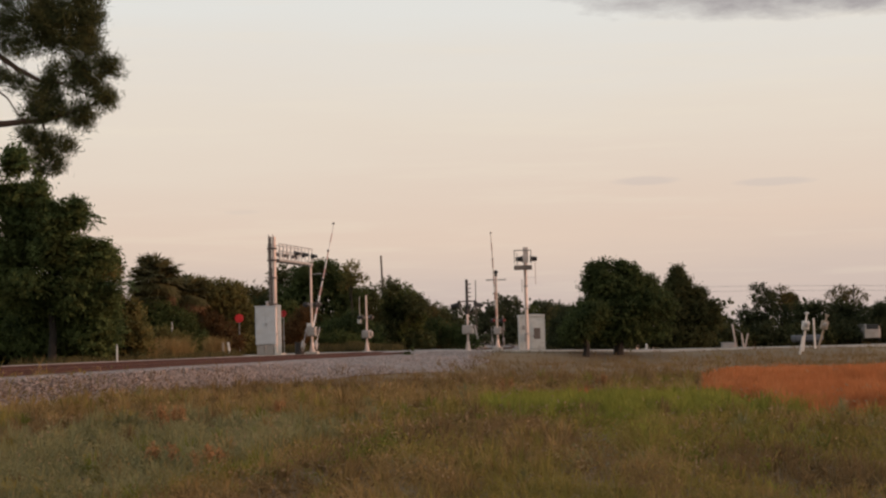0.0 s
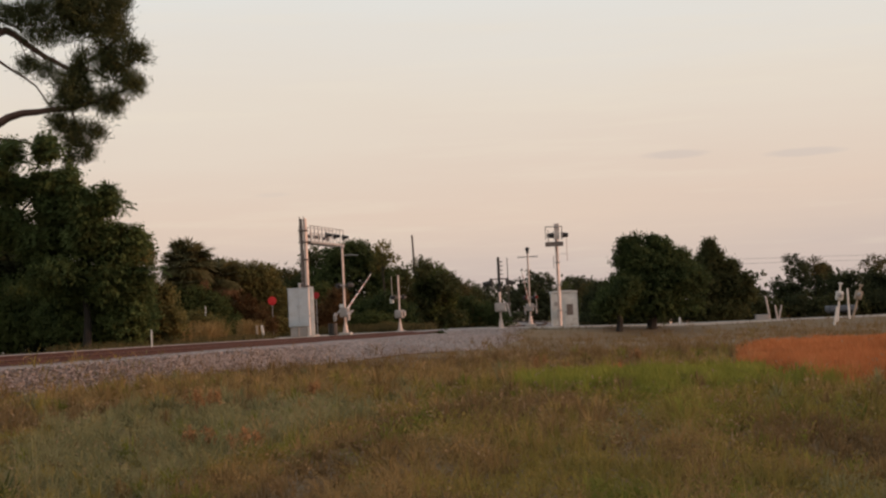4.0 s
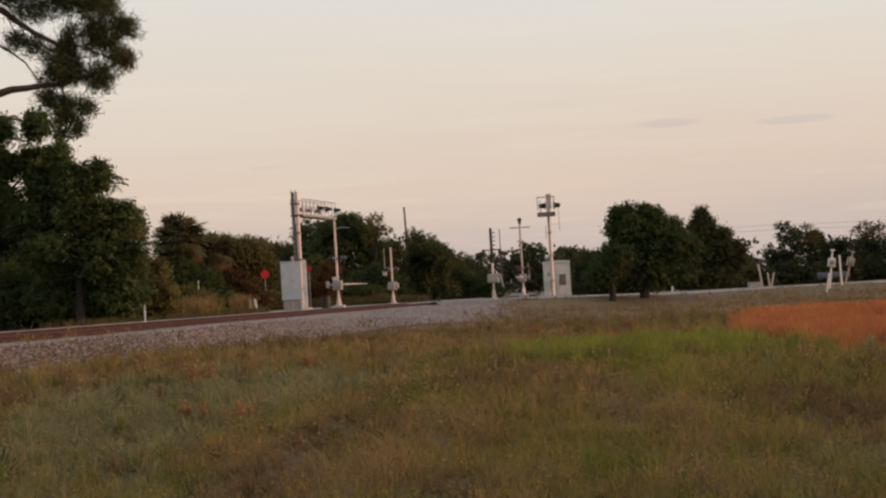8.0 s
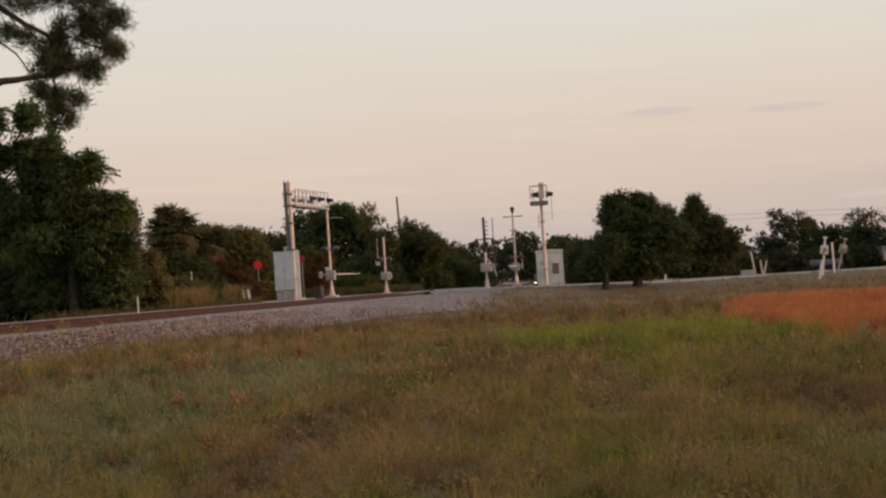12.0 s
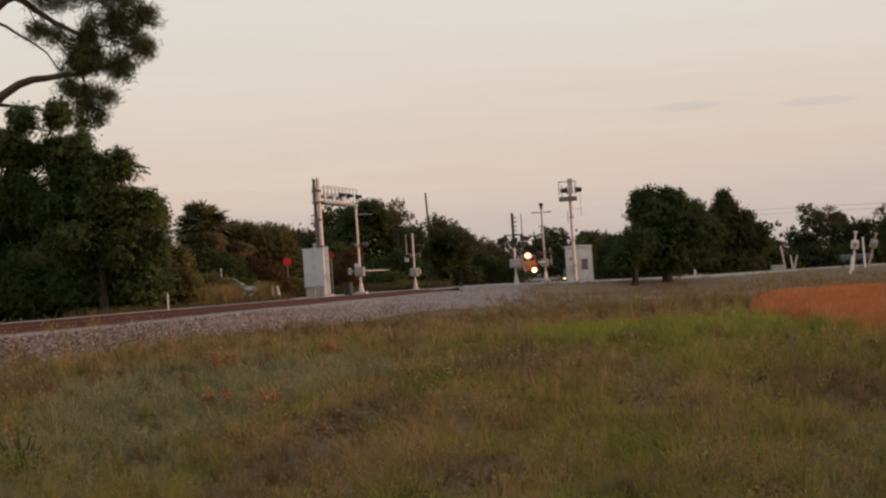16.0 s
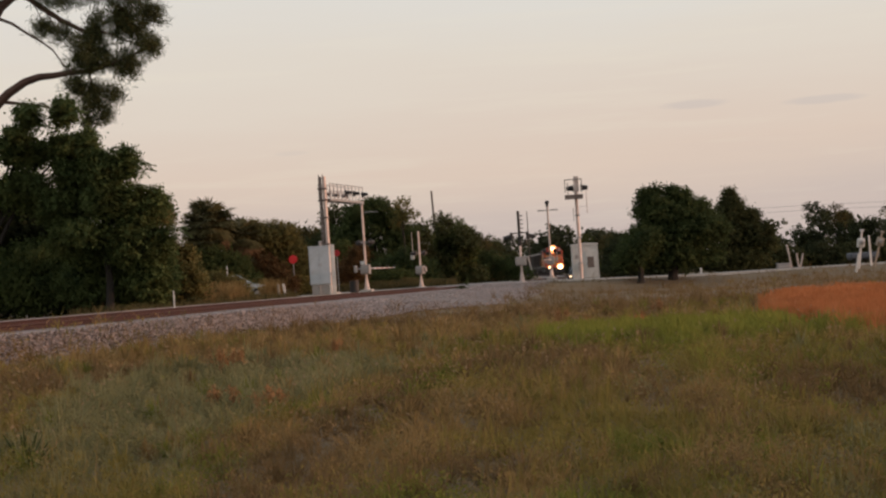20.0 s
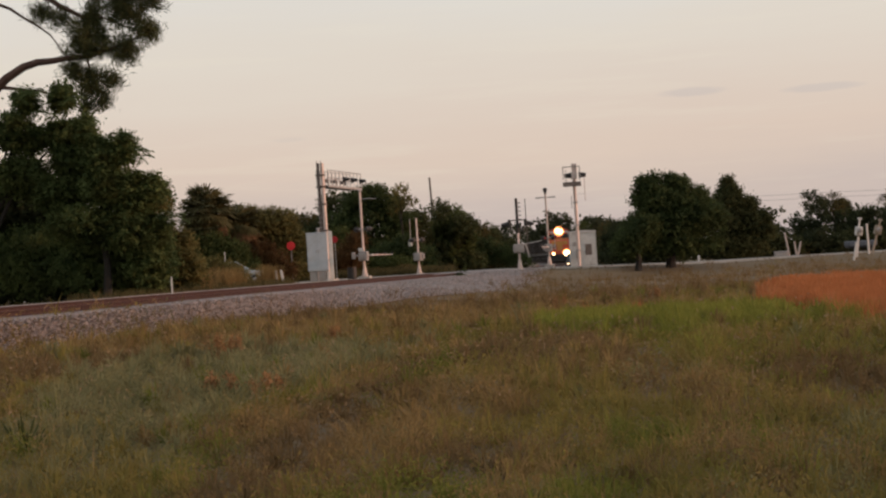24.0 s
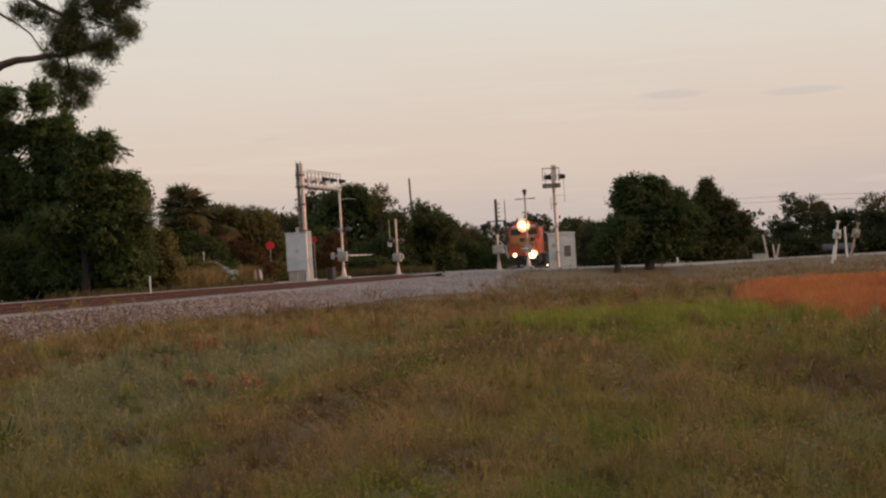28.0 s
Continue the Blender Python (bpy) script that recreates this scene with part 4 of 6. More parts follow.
def pine_tree(x, y):
    z = float(ground_z(x, y)) - 0.1
    t = thing("pine_tree", pose(x, y, z), "tall slash pine with a forked reddish trunk and drooping needle clumps", "pine tree")
    trunk = [(-1.08, 0.0, 2.19), (-0.67, 0.0, 8.60), (-0.38, 0.0, 10.97), (-0.18, 0.0, 12.50), (0.01, 0.0, 13.62), (0.08, 0.0, 15.58), (0.58, 0.0, 17.25), (0.80, 0.0, 18.65), (1.20, 0.0, 21.45), (1.70, 0.0, 24.26)]
    part("trunk", limb_chain(trunk, 0.42, 0.12, n=10), BARK, t)
    big = [[(0.08, 0.0, 13.27), (0.89, 0.0, 14.27), (1.48, 0.0, 14.94), (1.94, 0.0, 15.62), (2.52, 0.0, 16.06), (2.98, 0.0, 16.20), (3.43, 0.0, 15.95), (3.98, 0.0, 15.47), (4.89, 0.0, 14.80), (5.99, 0.0, 14.17)],
           [(-0.67, 0.0, 8.60), (0.58, 0.0, 9.99), (1.47, 0.0, 10.86), (2.06, 0.0, 11.39), (2.93, 0.0, 11.90), (3.64, 0.0, 12.09), (4.35, 0.0, 12.11), (5.20, 0.0, 12.20), (6.11, 0.0, 12.20), (7.48, 0.0, 12.57)],
           [(1.75, 0.0, 15.12), (2.47, 0.0, 14.80), (3.16, 0.0, 14.28), (3.85, 0.0, 13.82), (4.40, 0.0, 13.36), (4.99, 0.0, 12.43)],
           [(0.65, 0.0, 16.90), (1.70, 0.0, 16.95), (2.55, 0.0, 16.85), (3.39, 0.0, 16.37), (4.53, 0.0, 16.45)],
           [(0.03, 0.0, 15.59), (-0.61, 0.0, 16.13), (-1.17, 0.0, 16.50), (-2.15, 0.0, 17.13)],
           [(-0.26, 0.0, 13.21), (-0.84, 0.0, 13.95), (-1.08, 0.0, 15.09), (-1.31, 0.0, 15.81)],
           [(1.81, 0.0, 10.99), (2.60, 0.0, 10.86), (3.45, 0.0, 10.73), (4.01, 0.0, 10.58), (4.34, 0.0, 10.34)],
           [(0.79, 0.0, 18.37), (3.21, 0.0, 19.06), (5.49, 0.0, 19.21), (7.46, 0.0, 18.80)],
           [(0.74, 0.0, 18.65), (-0.47, 0.0, 19.86), (-1.57, 0.0, 21.06)],
           [(3.51, 0.0, 15.89), (3.85, 0.0, 15.14), (4.11, 0.0, 14.45)],
           [(4.06, 0.0, 15.41), (4.46, 0.0, 14.76), (4.61, 0.0, 14.25)],
           [(4.42, 0.0, 15.10), (5.07, 0.0, 14.45), (5.56, 0.0, 13.86)],
           [(6.11, 0.0, 12.20), (6.24, 0.0, 11.30), (6.40, 0.0, 10.31)],
           [(7.05, 0.0, 15.74), (7.87, 0.0, 15.13), (8.69, 0.0, 14.66)],
           [(5.99, 0.0, 14.17), (6.98, 0.0, 14.06), (8.36, 0.0, 13.42)],
           [(7.48, 0.0, 12.57), (8.34, 0.0, 12.86), (9.05, 0.0, 13.10)]]
    for pts, r in zip(big, (0.29, 0.28, 0.085, 0.11, 0.09, 0.08, 0.1, 0.16, 0.1, 0.035, 0.035, 0.035, 0.06, 0.06, 0.08, 0.07)):
        part("limb", limb_chain(pts, r, r * 0.35), BARK, t)
    clumps = [(4.3, 0, 16.7, 0.94, 0.82, 0.71), (5.7, 0, 17.1, 1.18, 1.01, 0.85), (7.4, 0, 16.9, 1.08, 0.99, 0.89), (8.5, 0, 17.1, 0.40, 0.48, 0.56), (5.2, 0, 15.8, 0.89, 0.61, 0.33), (7.2, 0, 16.1, 0.85, 0.63, 0.42),
              (8.1, 0, 15.6, 0.71, 0.63, 0.56), (8.6, 0, 14.7, 0.85, 0.62, 0.40), (9.4, 0, 14.7, 0.33, 0.40, 0.35), (7.3, 0, 14.5, 0.80, 0.61, 0.42), (6.0, 0, 13.4, 0.80, 0.63, 0.47), (8.3, 0, 13.8, 0.61, 0.52, 0.42),
              (9.0, 0, 13.1, 0.56, 0.44, 0.31), (7.2, 0, 12.6, 1.13, 0.75, 0.38), (5.7, 0, 12.5, 0.66, 0.51, 0.35), (8.0, 0, 12.1, 0.47, 0.40, 0.28), (8.5, 0, 16.3, 0.38, 0.42, 0.47), (4.8, 0, 14.1, 0.26, 0.40, 0.26),
              (6.4, 0, 14.1, 0.28, 0.40, 0.19), (6.8, 0, 16.6, 0.80, 0.68, 0.56), (4.0, 0, 14.4, 0.42, 0.40, 0.19), (2.0, 0, 16.5, 0.38, 0.40, 0.24), (1.4, 0, 16.1, 0.26, 0.40, 0.12), (-0.7, 0, 17.3, 0.31, 0.40, 0.42),
              (0.0, 0, 16.8, 0.24, 0.40, 0.19), (3.1, 0, 17.1, 0.33, 0.40, 0.26), (5.3, 0, 11.6, 0.24, 0.40, 0.19), (5.7, 0, 11.2, 0.40, 0.40, 0.24), (6.6, 0, 11.1, 0.47, 0.40, 0.21), (6.3, 0, 10.5, 0.40, 0.40, 0.31),
              (6.8, 0, 10.0, 0.24, 0.40, 0.19), (6.0, 0, 9.7, 0.19, 0.40, 0.14), (7.2, 0, 10.9, 0.19, 0.40, 0.14), (5.5, 0, 18.4, 1.18, 0.92, 0.66), (7.4, 0, 18.4, 1.03, 0.83, 0.63), (8.5, 0, 18.1, 0.40, 0.40, 0.35),
              (4.0, 0, 18.4, 0.75, 0.60, 0.45), (6.1, 0, 20.2, 1.41, 1.15, 0.89), (7.8, 0, 20.2, 0.94, 0.82, 0.71), (2.4, 0, 20.8, 1.18, 0.99, 0.80), (-0.7, 0, 21.3, 1.18, 0.96, 0.75), (1.7, 0, 23.4, 1.46, 1.18, 0.89),
              (4.8, 0, 22.4, 1.27, 1.01, 0.75)]
    clumps = [c[:3] + tuple(r * 1.2 for r in c[3:]) for c in clumps]
    crown("needle_clumps", t, clumps, 78000, L_PINE, 0.40, 0.034, 0.5, 0.06, 13, "bunches of long dark needles", 1.0)


pine_tree(-25.3, 80)


def palm(x, y, h, r, dead, seed):
    rr = random.Random(seed)
    t = thing("cabbage_palm", pose(x, y, float(ground_z(x, y)) - 0.05), "cabbage palm with a shaggy round crown of fan fronds", "palm tree")
    part("trunk", limb_chain([(0, 0, 0), (0.05, 0, h * 0.5), (0, 0.05, h)], 0.24, 0.2, n=10), TRUNK, t)
    for i in range(84):
        el = math.degrees(math.asin(rr.uniform(-0.75, 1.0)))
        az = rr.uniform(0, 360)
        d = Vector((math.cos(radians(az)) * math.cos(radians(el)), math.sin(radians(az)) * math.cos(radians(el)), math.sin(radians(el))))
        side = d.cross(Vector((0, 0, 1)))
        side = side.normalized() if side.length > 0.05 else Vector((1, 0, 0))
        o = Vector((0, 0, h))
        st = o + d * r * rr.uniform(0.42, 0.55)
        fold = d.cross(side).normalized()
        co = []
        for k in range(19):
            a = radians(-105 + 210 * k / 18 + rr.uniform(-3, 3))
            f = d * math.cos(a) + side * math.sin(a) + fold * 0.25 * math.cos(a * 0.8)
            ln = r * 0.56 * (0.72 + 0.28 * math.cos(a)) * rr.uniform(0.85, 1.12)
            tip = st + f * ln + Vector((0, 0, -0.09 * r * rr.uniform(0.6, 1.5)))
            w = f.cross(fold).normalized() * 0.07
            mid = st + f * ln * 0.55 + Vector((0, 0, 0.01 * r))
            co += [st, mid - w, tip, mid + w]
        q = np.arange(len(co)).reshape(-1, 4)
        fr = quads_mesh("frond", [tuple(c) for c in co], q, L_DEAD if el < dead else L_PALM, t)
        me = rod(o, st, 0.025, 0.018, 5)
        me2 = bpy.data.meshes.new("stalk")
        me.to_mesh(me2)
        me.free()
        me2.materials.append(L_PALM)
        s = new("stalk", me2)
        s.parent = fr
    crown("frond_thicket", t, [(0, 0, h + 0.1, r * 0.6, r * 0.6, r * 0.6)], 1300, L_PALM, 0.5, 0.07, 0.2, 0.25, 10, "shaggy frond tips")


palm(-19.0, 110, 5.35, 2.25, -32, 3)
palm(-17.2, 112, 4.3, 1.8, -15, 4)
palm(-19.2, 109, 3.9, 1.5, -5, 6)
palm(-15.6, 115, 3.6, 1.6, 0, 5)

tree("bush", "olive brown bush with dry leaves beside the palm", -15.3, 114, [(0, 0, 4.1, 1.7, 1.4, 1.4), (1.3, 0, 2.7, 1.5, 1.2, 1.5), (-1.4, 0, 4.3, 1.4, 1.2, 1.3), (-2.2, 0, 1.6, 1.4, 1, 1.4), (1.9, 0, 1.4, 1.2, 1.0, 1.2), (0, -0.4, 1.2, 1.8, 1, 1.1)], 15000, L_OLIVE, 2.2, 0.1, 0.26, 0.13, category="bush")
tree("bush", "dark olive bush under the palm", -19.2, 108, [(0, 0, 2.0, 1.4, 1.2, 1.7), (0.4, 0, 3.2, 1.0, 0.8, 0.7), (1.6, 0, 2.2, 1.3, 1.2, 1.5), (-1.4, 0, 2.4, 1.2, 1.2, 1.5), (2.6, 0, 1.2, 1.2, 1, 1.1)], 14000, L_MID, 1.4, 0.08, 0.24, 0.12, category="bush")
tree("bush", "low green shrub on the verge behind the track", -16.3, 88, [(0, 0, 0.9, 0.9, 0.8, 0.8), (-1.0, 0, 1.2, 0.9, 0.8, 1.1), (0.8, 0.2, 0.5, 0.8, 0.6, 0.5)], 5000, L_MID, 0.9, 0.05, 0.2, 0.10, category="bush")
tree("bush", "brownish green shrub between the track and the road", -14.8, 88.5, [(0, 0, 0.9, 0.8, 0.7, 0.9), (0.8, 0, 0.7, 0.7, 0.6, 0.7), (-0.8, 0, 1.0, 0.7, 0.6, 0.8)], 5000, L_OLIVE, 0.9, 0.05, 0.2, 0.1, category="bush")
tree("bush", "russet bush with reddish dry leaves beyond the road", -10.6, 121, [(0, 0, 1.8, 1.0, 0.8, 1.4), (-0.9, 0, 1.2, 0.8, 0.7, 1.0), (0.6, 0, 2.8, 0.6, 0.6, 0.8)], 3600, L_RUSSET, 1.6, 0.06, 0.22, 0.11, category="bush")
tree("bush", "russet shrub with dry leaves under the palms", -14.6, 110.5, [(0, 0, 1.7, 0.7, 0.6, 0.9), (-0.8, 0, 2.3, 0.6, 0.5, 0.7), (0.5, 0, 0.9, 0.7, 0.6, 0.8)], 2400, L_RUSSET, 1.4, 0.05, 0.22, 0.11, category="bush")
tree("small_tree", "small dark tree with a short trunk beside the round tree", 8.95, 104, [(0, 0, 2.0, 0.9, 0.9, 0.9), (0.7, 0, 2.6, 0.8, 0.8, 0.8), (-0.4, 0, 1.5, 0.7, 0.7, 0.6)], 4500, L_DARK, 1.6, 0.26, 0.24, 0.13, category="tree")
tree("bush", "tall dark bush filling the edge of the wood", -12.6, 130, [(0, 0, 2.2, 1.5, 1.2, 1.9), (1.3, 0, 1.5, 1.3, 1.0, 1.5), (-1.3, 0, 1.7, 1.3, 1.0, 1.6), (0.4, 0, 3.6, 0.9, 0.8, 0.9)], 8000, L_MID, 2.0, 0.08, 0.26, 0.13, category="bush")
tree("bush", "tall dark bush filling the edge of the wood", -7.2, 131, [(0, 0, 1.9, 1.4, 1.2, 1.8), (1.4, 0, 1.4, 1.3, 1.0, 1.4), (-1.4, 0, 1.6, 1.3, 1.0, 1.5)], 7000, L_DARK, 2.0, 0.08, 0.26, 0.13, category="bush")
tree("bush", "dense dark bush at the end of the wood", -0.7, 152, [(0, 0, 1.7, 1.8, 1.2, 1.7), (1.7, 0, 1.2, 1.4, 1.0, 1.3), (-1.7, 0, 2.2, 1.5, 1.1, 2.0), (2.9, 0, 0.8, 1.0, 0.9, 0.9)], 9000, L_DARK, 1.6, 0.08, 0.26, 0.13, category="bush")
tree("bush", "low green hedge growth beyond the road", -10.0, 124, [(0, 0, 0.8, 2.0, 1.0, 0.9), (2.4, 0, 0.7, 1.6, 1.0, 0.8), (-2.2, 0, 0.9, 1.6, 1.0, 1.0)], 6000, L_MID, 0.9, 0.05, 0.24, 0.12, category="bush")

# the wood behind the crossing
FARW = [(-34, 150, 10, 7, 1), (-27, 146, 7, 7, 2), (-20, 150, 7, 5.4, 3), (-15.2, 148, 6.5, 5.5, 4), (-7.4, 146, 4.2, 6.6, 6), (-4.0, 150, 6.0, 6.4, 7),
        (-1.4, 160, 5.0, 4.4, 8), (0.7, 182, 3.6, 4.6, 9), (-2, 200, 7, 5.6, 10), (-6, 175, 8, 7.4, 11), (-14, 185, 9, 8.5, 12), (-24, 190, 10, 8.5, 13),
        (-50, 160, 12, 8, 14), (-64, 150, 12, 9, 15), (-17.6, 151, 7, 7.0, 51), (-13.4, 147, 5, 8.3, 52), (-3.6, 149, 5, 6.7, 53), (-8.4, 147, 5, 7.6, 54), (-1.4, 158, 3.8, 5.0, 55), (-22, 152, 6, 6.4, 56), (15.2, 352, 7, 10.6, 57), (20.0, 345, 8, 9.0, 58), (15.4, 206, 5, 5.6, 59), (13.8, 178, 5, 5.3, 60), (-2.4, 262, 8, 7.0, 16), (-8, 280, 10, 8.5, 17)]
tree("wood_tree", "broad dark tree rising over the wood behind the crossing", -10.3, 142, [(0, 0, 4.6, 3.0, 2.2, 2.4), (-1.2, 0, 6.6, 1.9, 1.6, 1.4), (1.2, 0, 6.4, 1.7, 1.5, 1.4), (0, 0, 7.4, 1.5, 1.3, 0.8), (2.6, 0, 4.6, 1.4, 1.4, 1.6), (-2.8, 0, 4.6, 1.5, 1.4, 1.8), (0, -1, 1.8, 3.8, 1.6, 1.8)], 22000, L_DARK, 5, 0.2, 0.32, 0.18, 0.5)
tree("thin_tree", "thin sparse tree with bare twigs beside the broad tree", -7.6, 139, [(0, 0, 7.3, 0.8, 0.7, 0.7), (0.6, 0, 6.4, 0.7, 0.6, 0.6), (-0.4, 0, 6.2, 0.5, 0.5, 0.7)], 1100, L_OLIVE, 6.2, 0.09, 0.26, 0.13, 0.4)
for k, (x, y, w, h, s) in enumerate(FARW):
    tree("wood_tree", "dense dark green tree of the wood behind the crossing", x, y, auto_blobs(w * 0.62, 3.5, 0.0, h, 10, s) + [(k * w * 0.3, -1.5, 0.9, w * 0.3, 1.5, 1.1) for k in (-1, 0, 1)], 9500 if y < 170 else 7000, (L_OAK, L_MID, L_UMBER, L_OAK)[k % 4], h * 0.6, 0.16, 0.34, 0.19, 0.5, limbs=3)
for x, y, w, h, s in ((12, 345, 10, 9.5, 21), (22, 350, 9, 9.0, 22), (4, 360, 10, 8.6, 23), (32, 345, 12, 9.0, 24), (16, 380, 14, 12.5, 25)):
    tree("far_tree", "far dark tree beyond the curve of the track", x, y, auto_blobs(w * 0.7, 4, 0.0, h, 10, s) + [(k * w * 0.3, -1.5, 1.2, w * 0.32, 1.5, 1.4) for k in (-1, 0, 1)], 6000, L_FAR, h * 0.6, 0.2, 0.8, 0.5, 0.8, limbs=2)

# trees to the other side of the crossing
tree("broadleaf_tree", "round dark broadleaf tree standing in the field", 11.2, 106, [(0.2, 0, 3.0, 2.5, 2.2, 1.5), (-0.5, 0, 4.2, 1.1, 1.3, 1.1), (0.9, 0, 4.2, 1.4, 1.4, 1.2), (2.0, 0, 3.2, 1.2, 1.4, 1.3), (-1.9, 0, 2.5, 1.1, 1.3, 1.1), (-2.7, 0, 1.7, 0.9, 1.1, 0.9), (0.3, 0.2, 1.6, 2.9, 1.7, 0.9), (-0.9, 0, 4.9, 0.6, 0.7, 0.7), (-1.5, 0, 5.3, 0.28, 0.3, 0.6), (-1.8, 0, 4.5, 0.3, 0.35, 0.6), (-0.8, 0, 5.6, 0.25, 0.3, 0.4), (0.2, 0, 5.45, 0.4, 0.4, 0.4), (1.0, 0, 5.3, 0.35, 0.3, 0.35), (2.1, 0, 4.5, 0.4, 0.4, 0.4), (3.0, 0, 3.0, 0.6, 0.6, 0.9)], 34000, L_DARK, 3.0, 0.36, 0.25, 0.14)
for k in range(9):
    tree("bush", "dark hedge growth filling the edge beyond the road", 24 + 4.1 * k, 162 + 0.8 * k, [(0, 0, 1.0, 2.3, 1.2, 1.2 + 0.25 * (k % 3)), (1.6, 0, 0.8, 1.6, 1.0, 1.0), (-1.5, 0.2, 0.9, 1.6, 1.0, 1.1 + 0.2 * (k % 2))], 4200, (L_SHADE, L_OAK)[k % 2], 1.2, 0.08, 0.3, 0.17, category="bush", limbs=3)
tree("broadleaf_tree", "dull green tree with a pointed top behind the round tree", 18.2, 130, [(0, 0, 3.0, 3.2, 2, 1.7), (0.2, 0, 4.6, 1.6, 1.3, 1.0), (0.3, 0, 5.5, 0.9, 0.8, 0.7), (0.3, 0, 6.2, 0.4, 0.4, 0.4), (1.8, 0, 4.2, 1.0, 1.0, 0.8), (2.9, 0, 3.3, 0.7, 0.8, 0.6), (2.3, 0, 2.3, 1.6, 1.4, 1.3), (-1.9, 0, 4.2, 1.5, 1.3, 1.1), (-3.1, 0, 3.1, 1.8, 1.5, 1.5), (0, -0.5, 1.1, 3.9, 1.5, 1.1), (-4.2, 0, 2.2, 1.5, 1.4, 1.5)], 26000, L_OAK, 3.2, 0.18, 0.28, 0.15)
for x, y, w, h, s in ((24, 165, 6, 2.9, 31), (28, 168, 4.5, 3.3, 42), (38.5, 168, 6, 4.6, 43), (44, 168, 5, 4.4, 44), (50.5, 176, 6, 5.6, 45), (33.2, 170, 5, 6.7, 32), (38, 174, 5, 4.4, 33), (41, 170, 5, 4.8, 34), (47, 172, 7, 6.0, 35), (54, 174, 8, 5.6, 36), (62, 178, 9, 6.0, 37), (72, 180, 10, 7, 38), (17.5, 200, 6, 5.2, 40), (21, 190, 7, 4.5, 41), (12.0, 150, 3.4, 4.4, 46), (11.2, 158, 2.6, 4.0, 47), (15.0, 148, 3.4, 4.4, 48)):
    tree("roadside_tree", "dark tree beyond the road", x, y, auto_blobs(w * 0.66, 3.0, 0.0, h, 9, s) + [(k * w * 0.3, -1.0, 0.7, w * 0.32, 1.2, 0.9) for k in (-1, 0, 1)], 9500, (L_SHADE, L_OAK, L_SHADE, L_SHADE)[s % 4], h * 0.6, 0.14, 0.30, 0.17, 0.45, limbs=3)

palm(38.0, 181, 4.6, 1.3, -30, 8)
for x, y, h in ((42.6, 178, 6.0), (44.6, 179, 5.8), (35.2, 172, 6.0)):
    tree("thin_tree", "sparse twiggy tree beyond the road", x, y, [(0, 0, h - 0.3, 0.8, 0.6, 0.5), (0.8, 0, h - 0.9, 0.7, 0.6, 0.5), (-0.8, 0, h - 0.8, 0.7, 0.6, 0.5), (0, 0, h - 1.6, 1.0, 0.8, 0.6)], 900, L_UMBER, h * 0.8, 0.09, 0.3, 0.14, 0.5, limbs=4)


def far_woods():
    """Low woods all round the horizon."""
    b = []
    rr = random.Random(5)
    for i in range(150):
        a = 2 * math.pi * i / 150 + rr.uniform(-0.02, 0.02)
        d = rr.uniform(430, 520)
        b.append((math.sin(a) * d, math.cos(a) * d, 4.5, 13, 13, rr.uniform(4, 6.5)))
    co, q = leaves(blob_points(b, 60000, 1.2, 10), 1.6, 1.0, 0.2)
    tagged(quads_mesh("far_woods", co, q, L_FAR), "low dark woods along the horizon", "woods", kind="stuff")


far_woods()


# ---- crossing equipment ----
def foundation(t, w=0.55, deep=0.7):
    part("foundation", box(-w / 2, -w / 2, -deep, w / 2, w / 2, 0.06, 0.03), CONC, t)


def signal_pair(t, z, half, turn, out=0.0):
    """Two hooded lamps on a cross arm."""
    c, s = math.cos(radians(turn)), math.sin(radians(turn))
    part("lamp_arm", rod((-half * c, -half * s, z), (half * c, half * s, z), 0.03), GALV, t)
    for k in (-1, 1):
        p = Vector((k * half * c, k * half * s, z))
        n = Vector((-s, c, 0))
        bm = rod(p - n * 0.02, p + n * 0.03, 0.17, 0.17, 16)
        head = part("lamp_backing", bm, DARK, t)
        part("hood", rod(p + n * 0.03, p + n * 0.32, 0.14, 0.12, 12), DARK, head)
        part("lens", rod(p + n * 0.33, p + n * 0.34, 0.105, 0.105, 12), REDLENS, head)
        part("lamp_case", rod(p - n * 0.02, p - n * 0.2, 0.13, 0.1, 12), DARK, head)


def mechanism(t, z, w=0.62, mat=None, turn=0.0):
    b = part("gate_mechanism", box(-w / 2, -0.28, z - 0.28, w / 2, 0.28, z + 0.28, 0.04), mat or GALV, t, "grey gate drive box")
    part("drive_cover", box(-w / 2 + 0.06, -0.31, z - 0.2, w / 2 - 0.06, -0.285, z + 0.2, 0.01), mat or GALV, b)
    part("hinge", rod((-w / 2 - 0.02, -0.2, z - 0.2), (-w / 2 - 0.02, -0.2, z + 0.2), 0.02), GALV, b)


def mast_base(t):
    bm = rod((0, 0, 0.0), (0, 0, 0.12), 0.2, 0.2, 12)
    rod((0, 0, 0.12), (0, 0, 0.62), 0.16, 0.085, 12, bm)
    b = part("mast_base", bm, ALU, t, "flared cast aluminium mast base")
    for a in range(4):
        p = Vector((0.165 * math.cos(a * 1.571 + 0.78), 0.165 * math.sin(a * 1.571 + 0.78), 0))
        part("bolt", rod(p + Vector((0, 0, 0.12)), p + Vector((0, 0, 0.2)), 0.025, n=6), GALV, b)


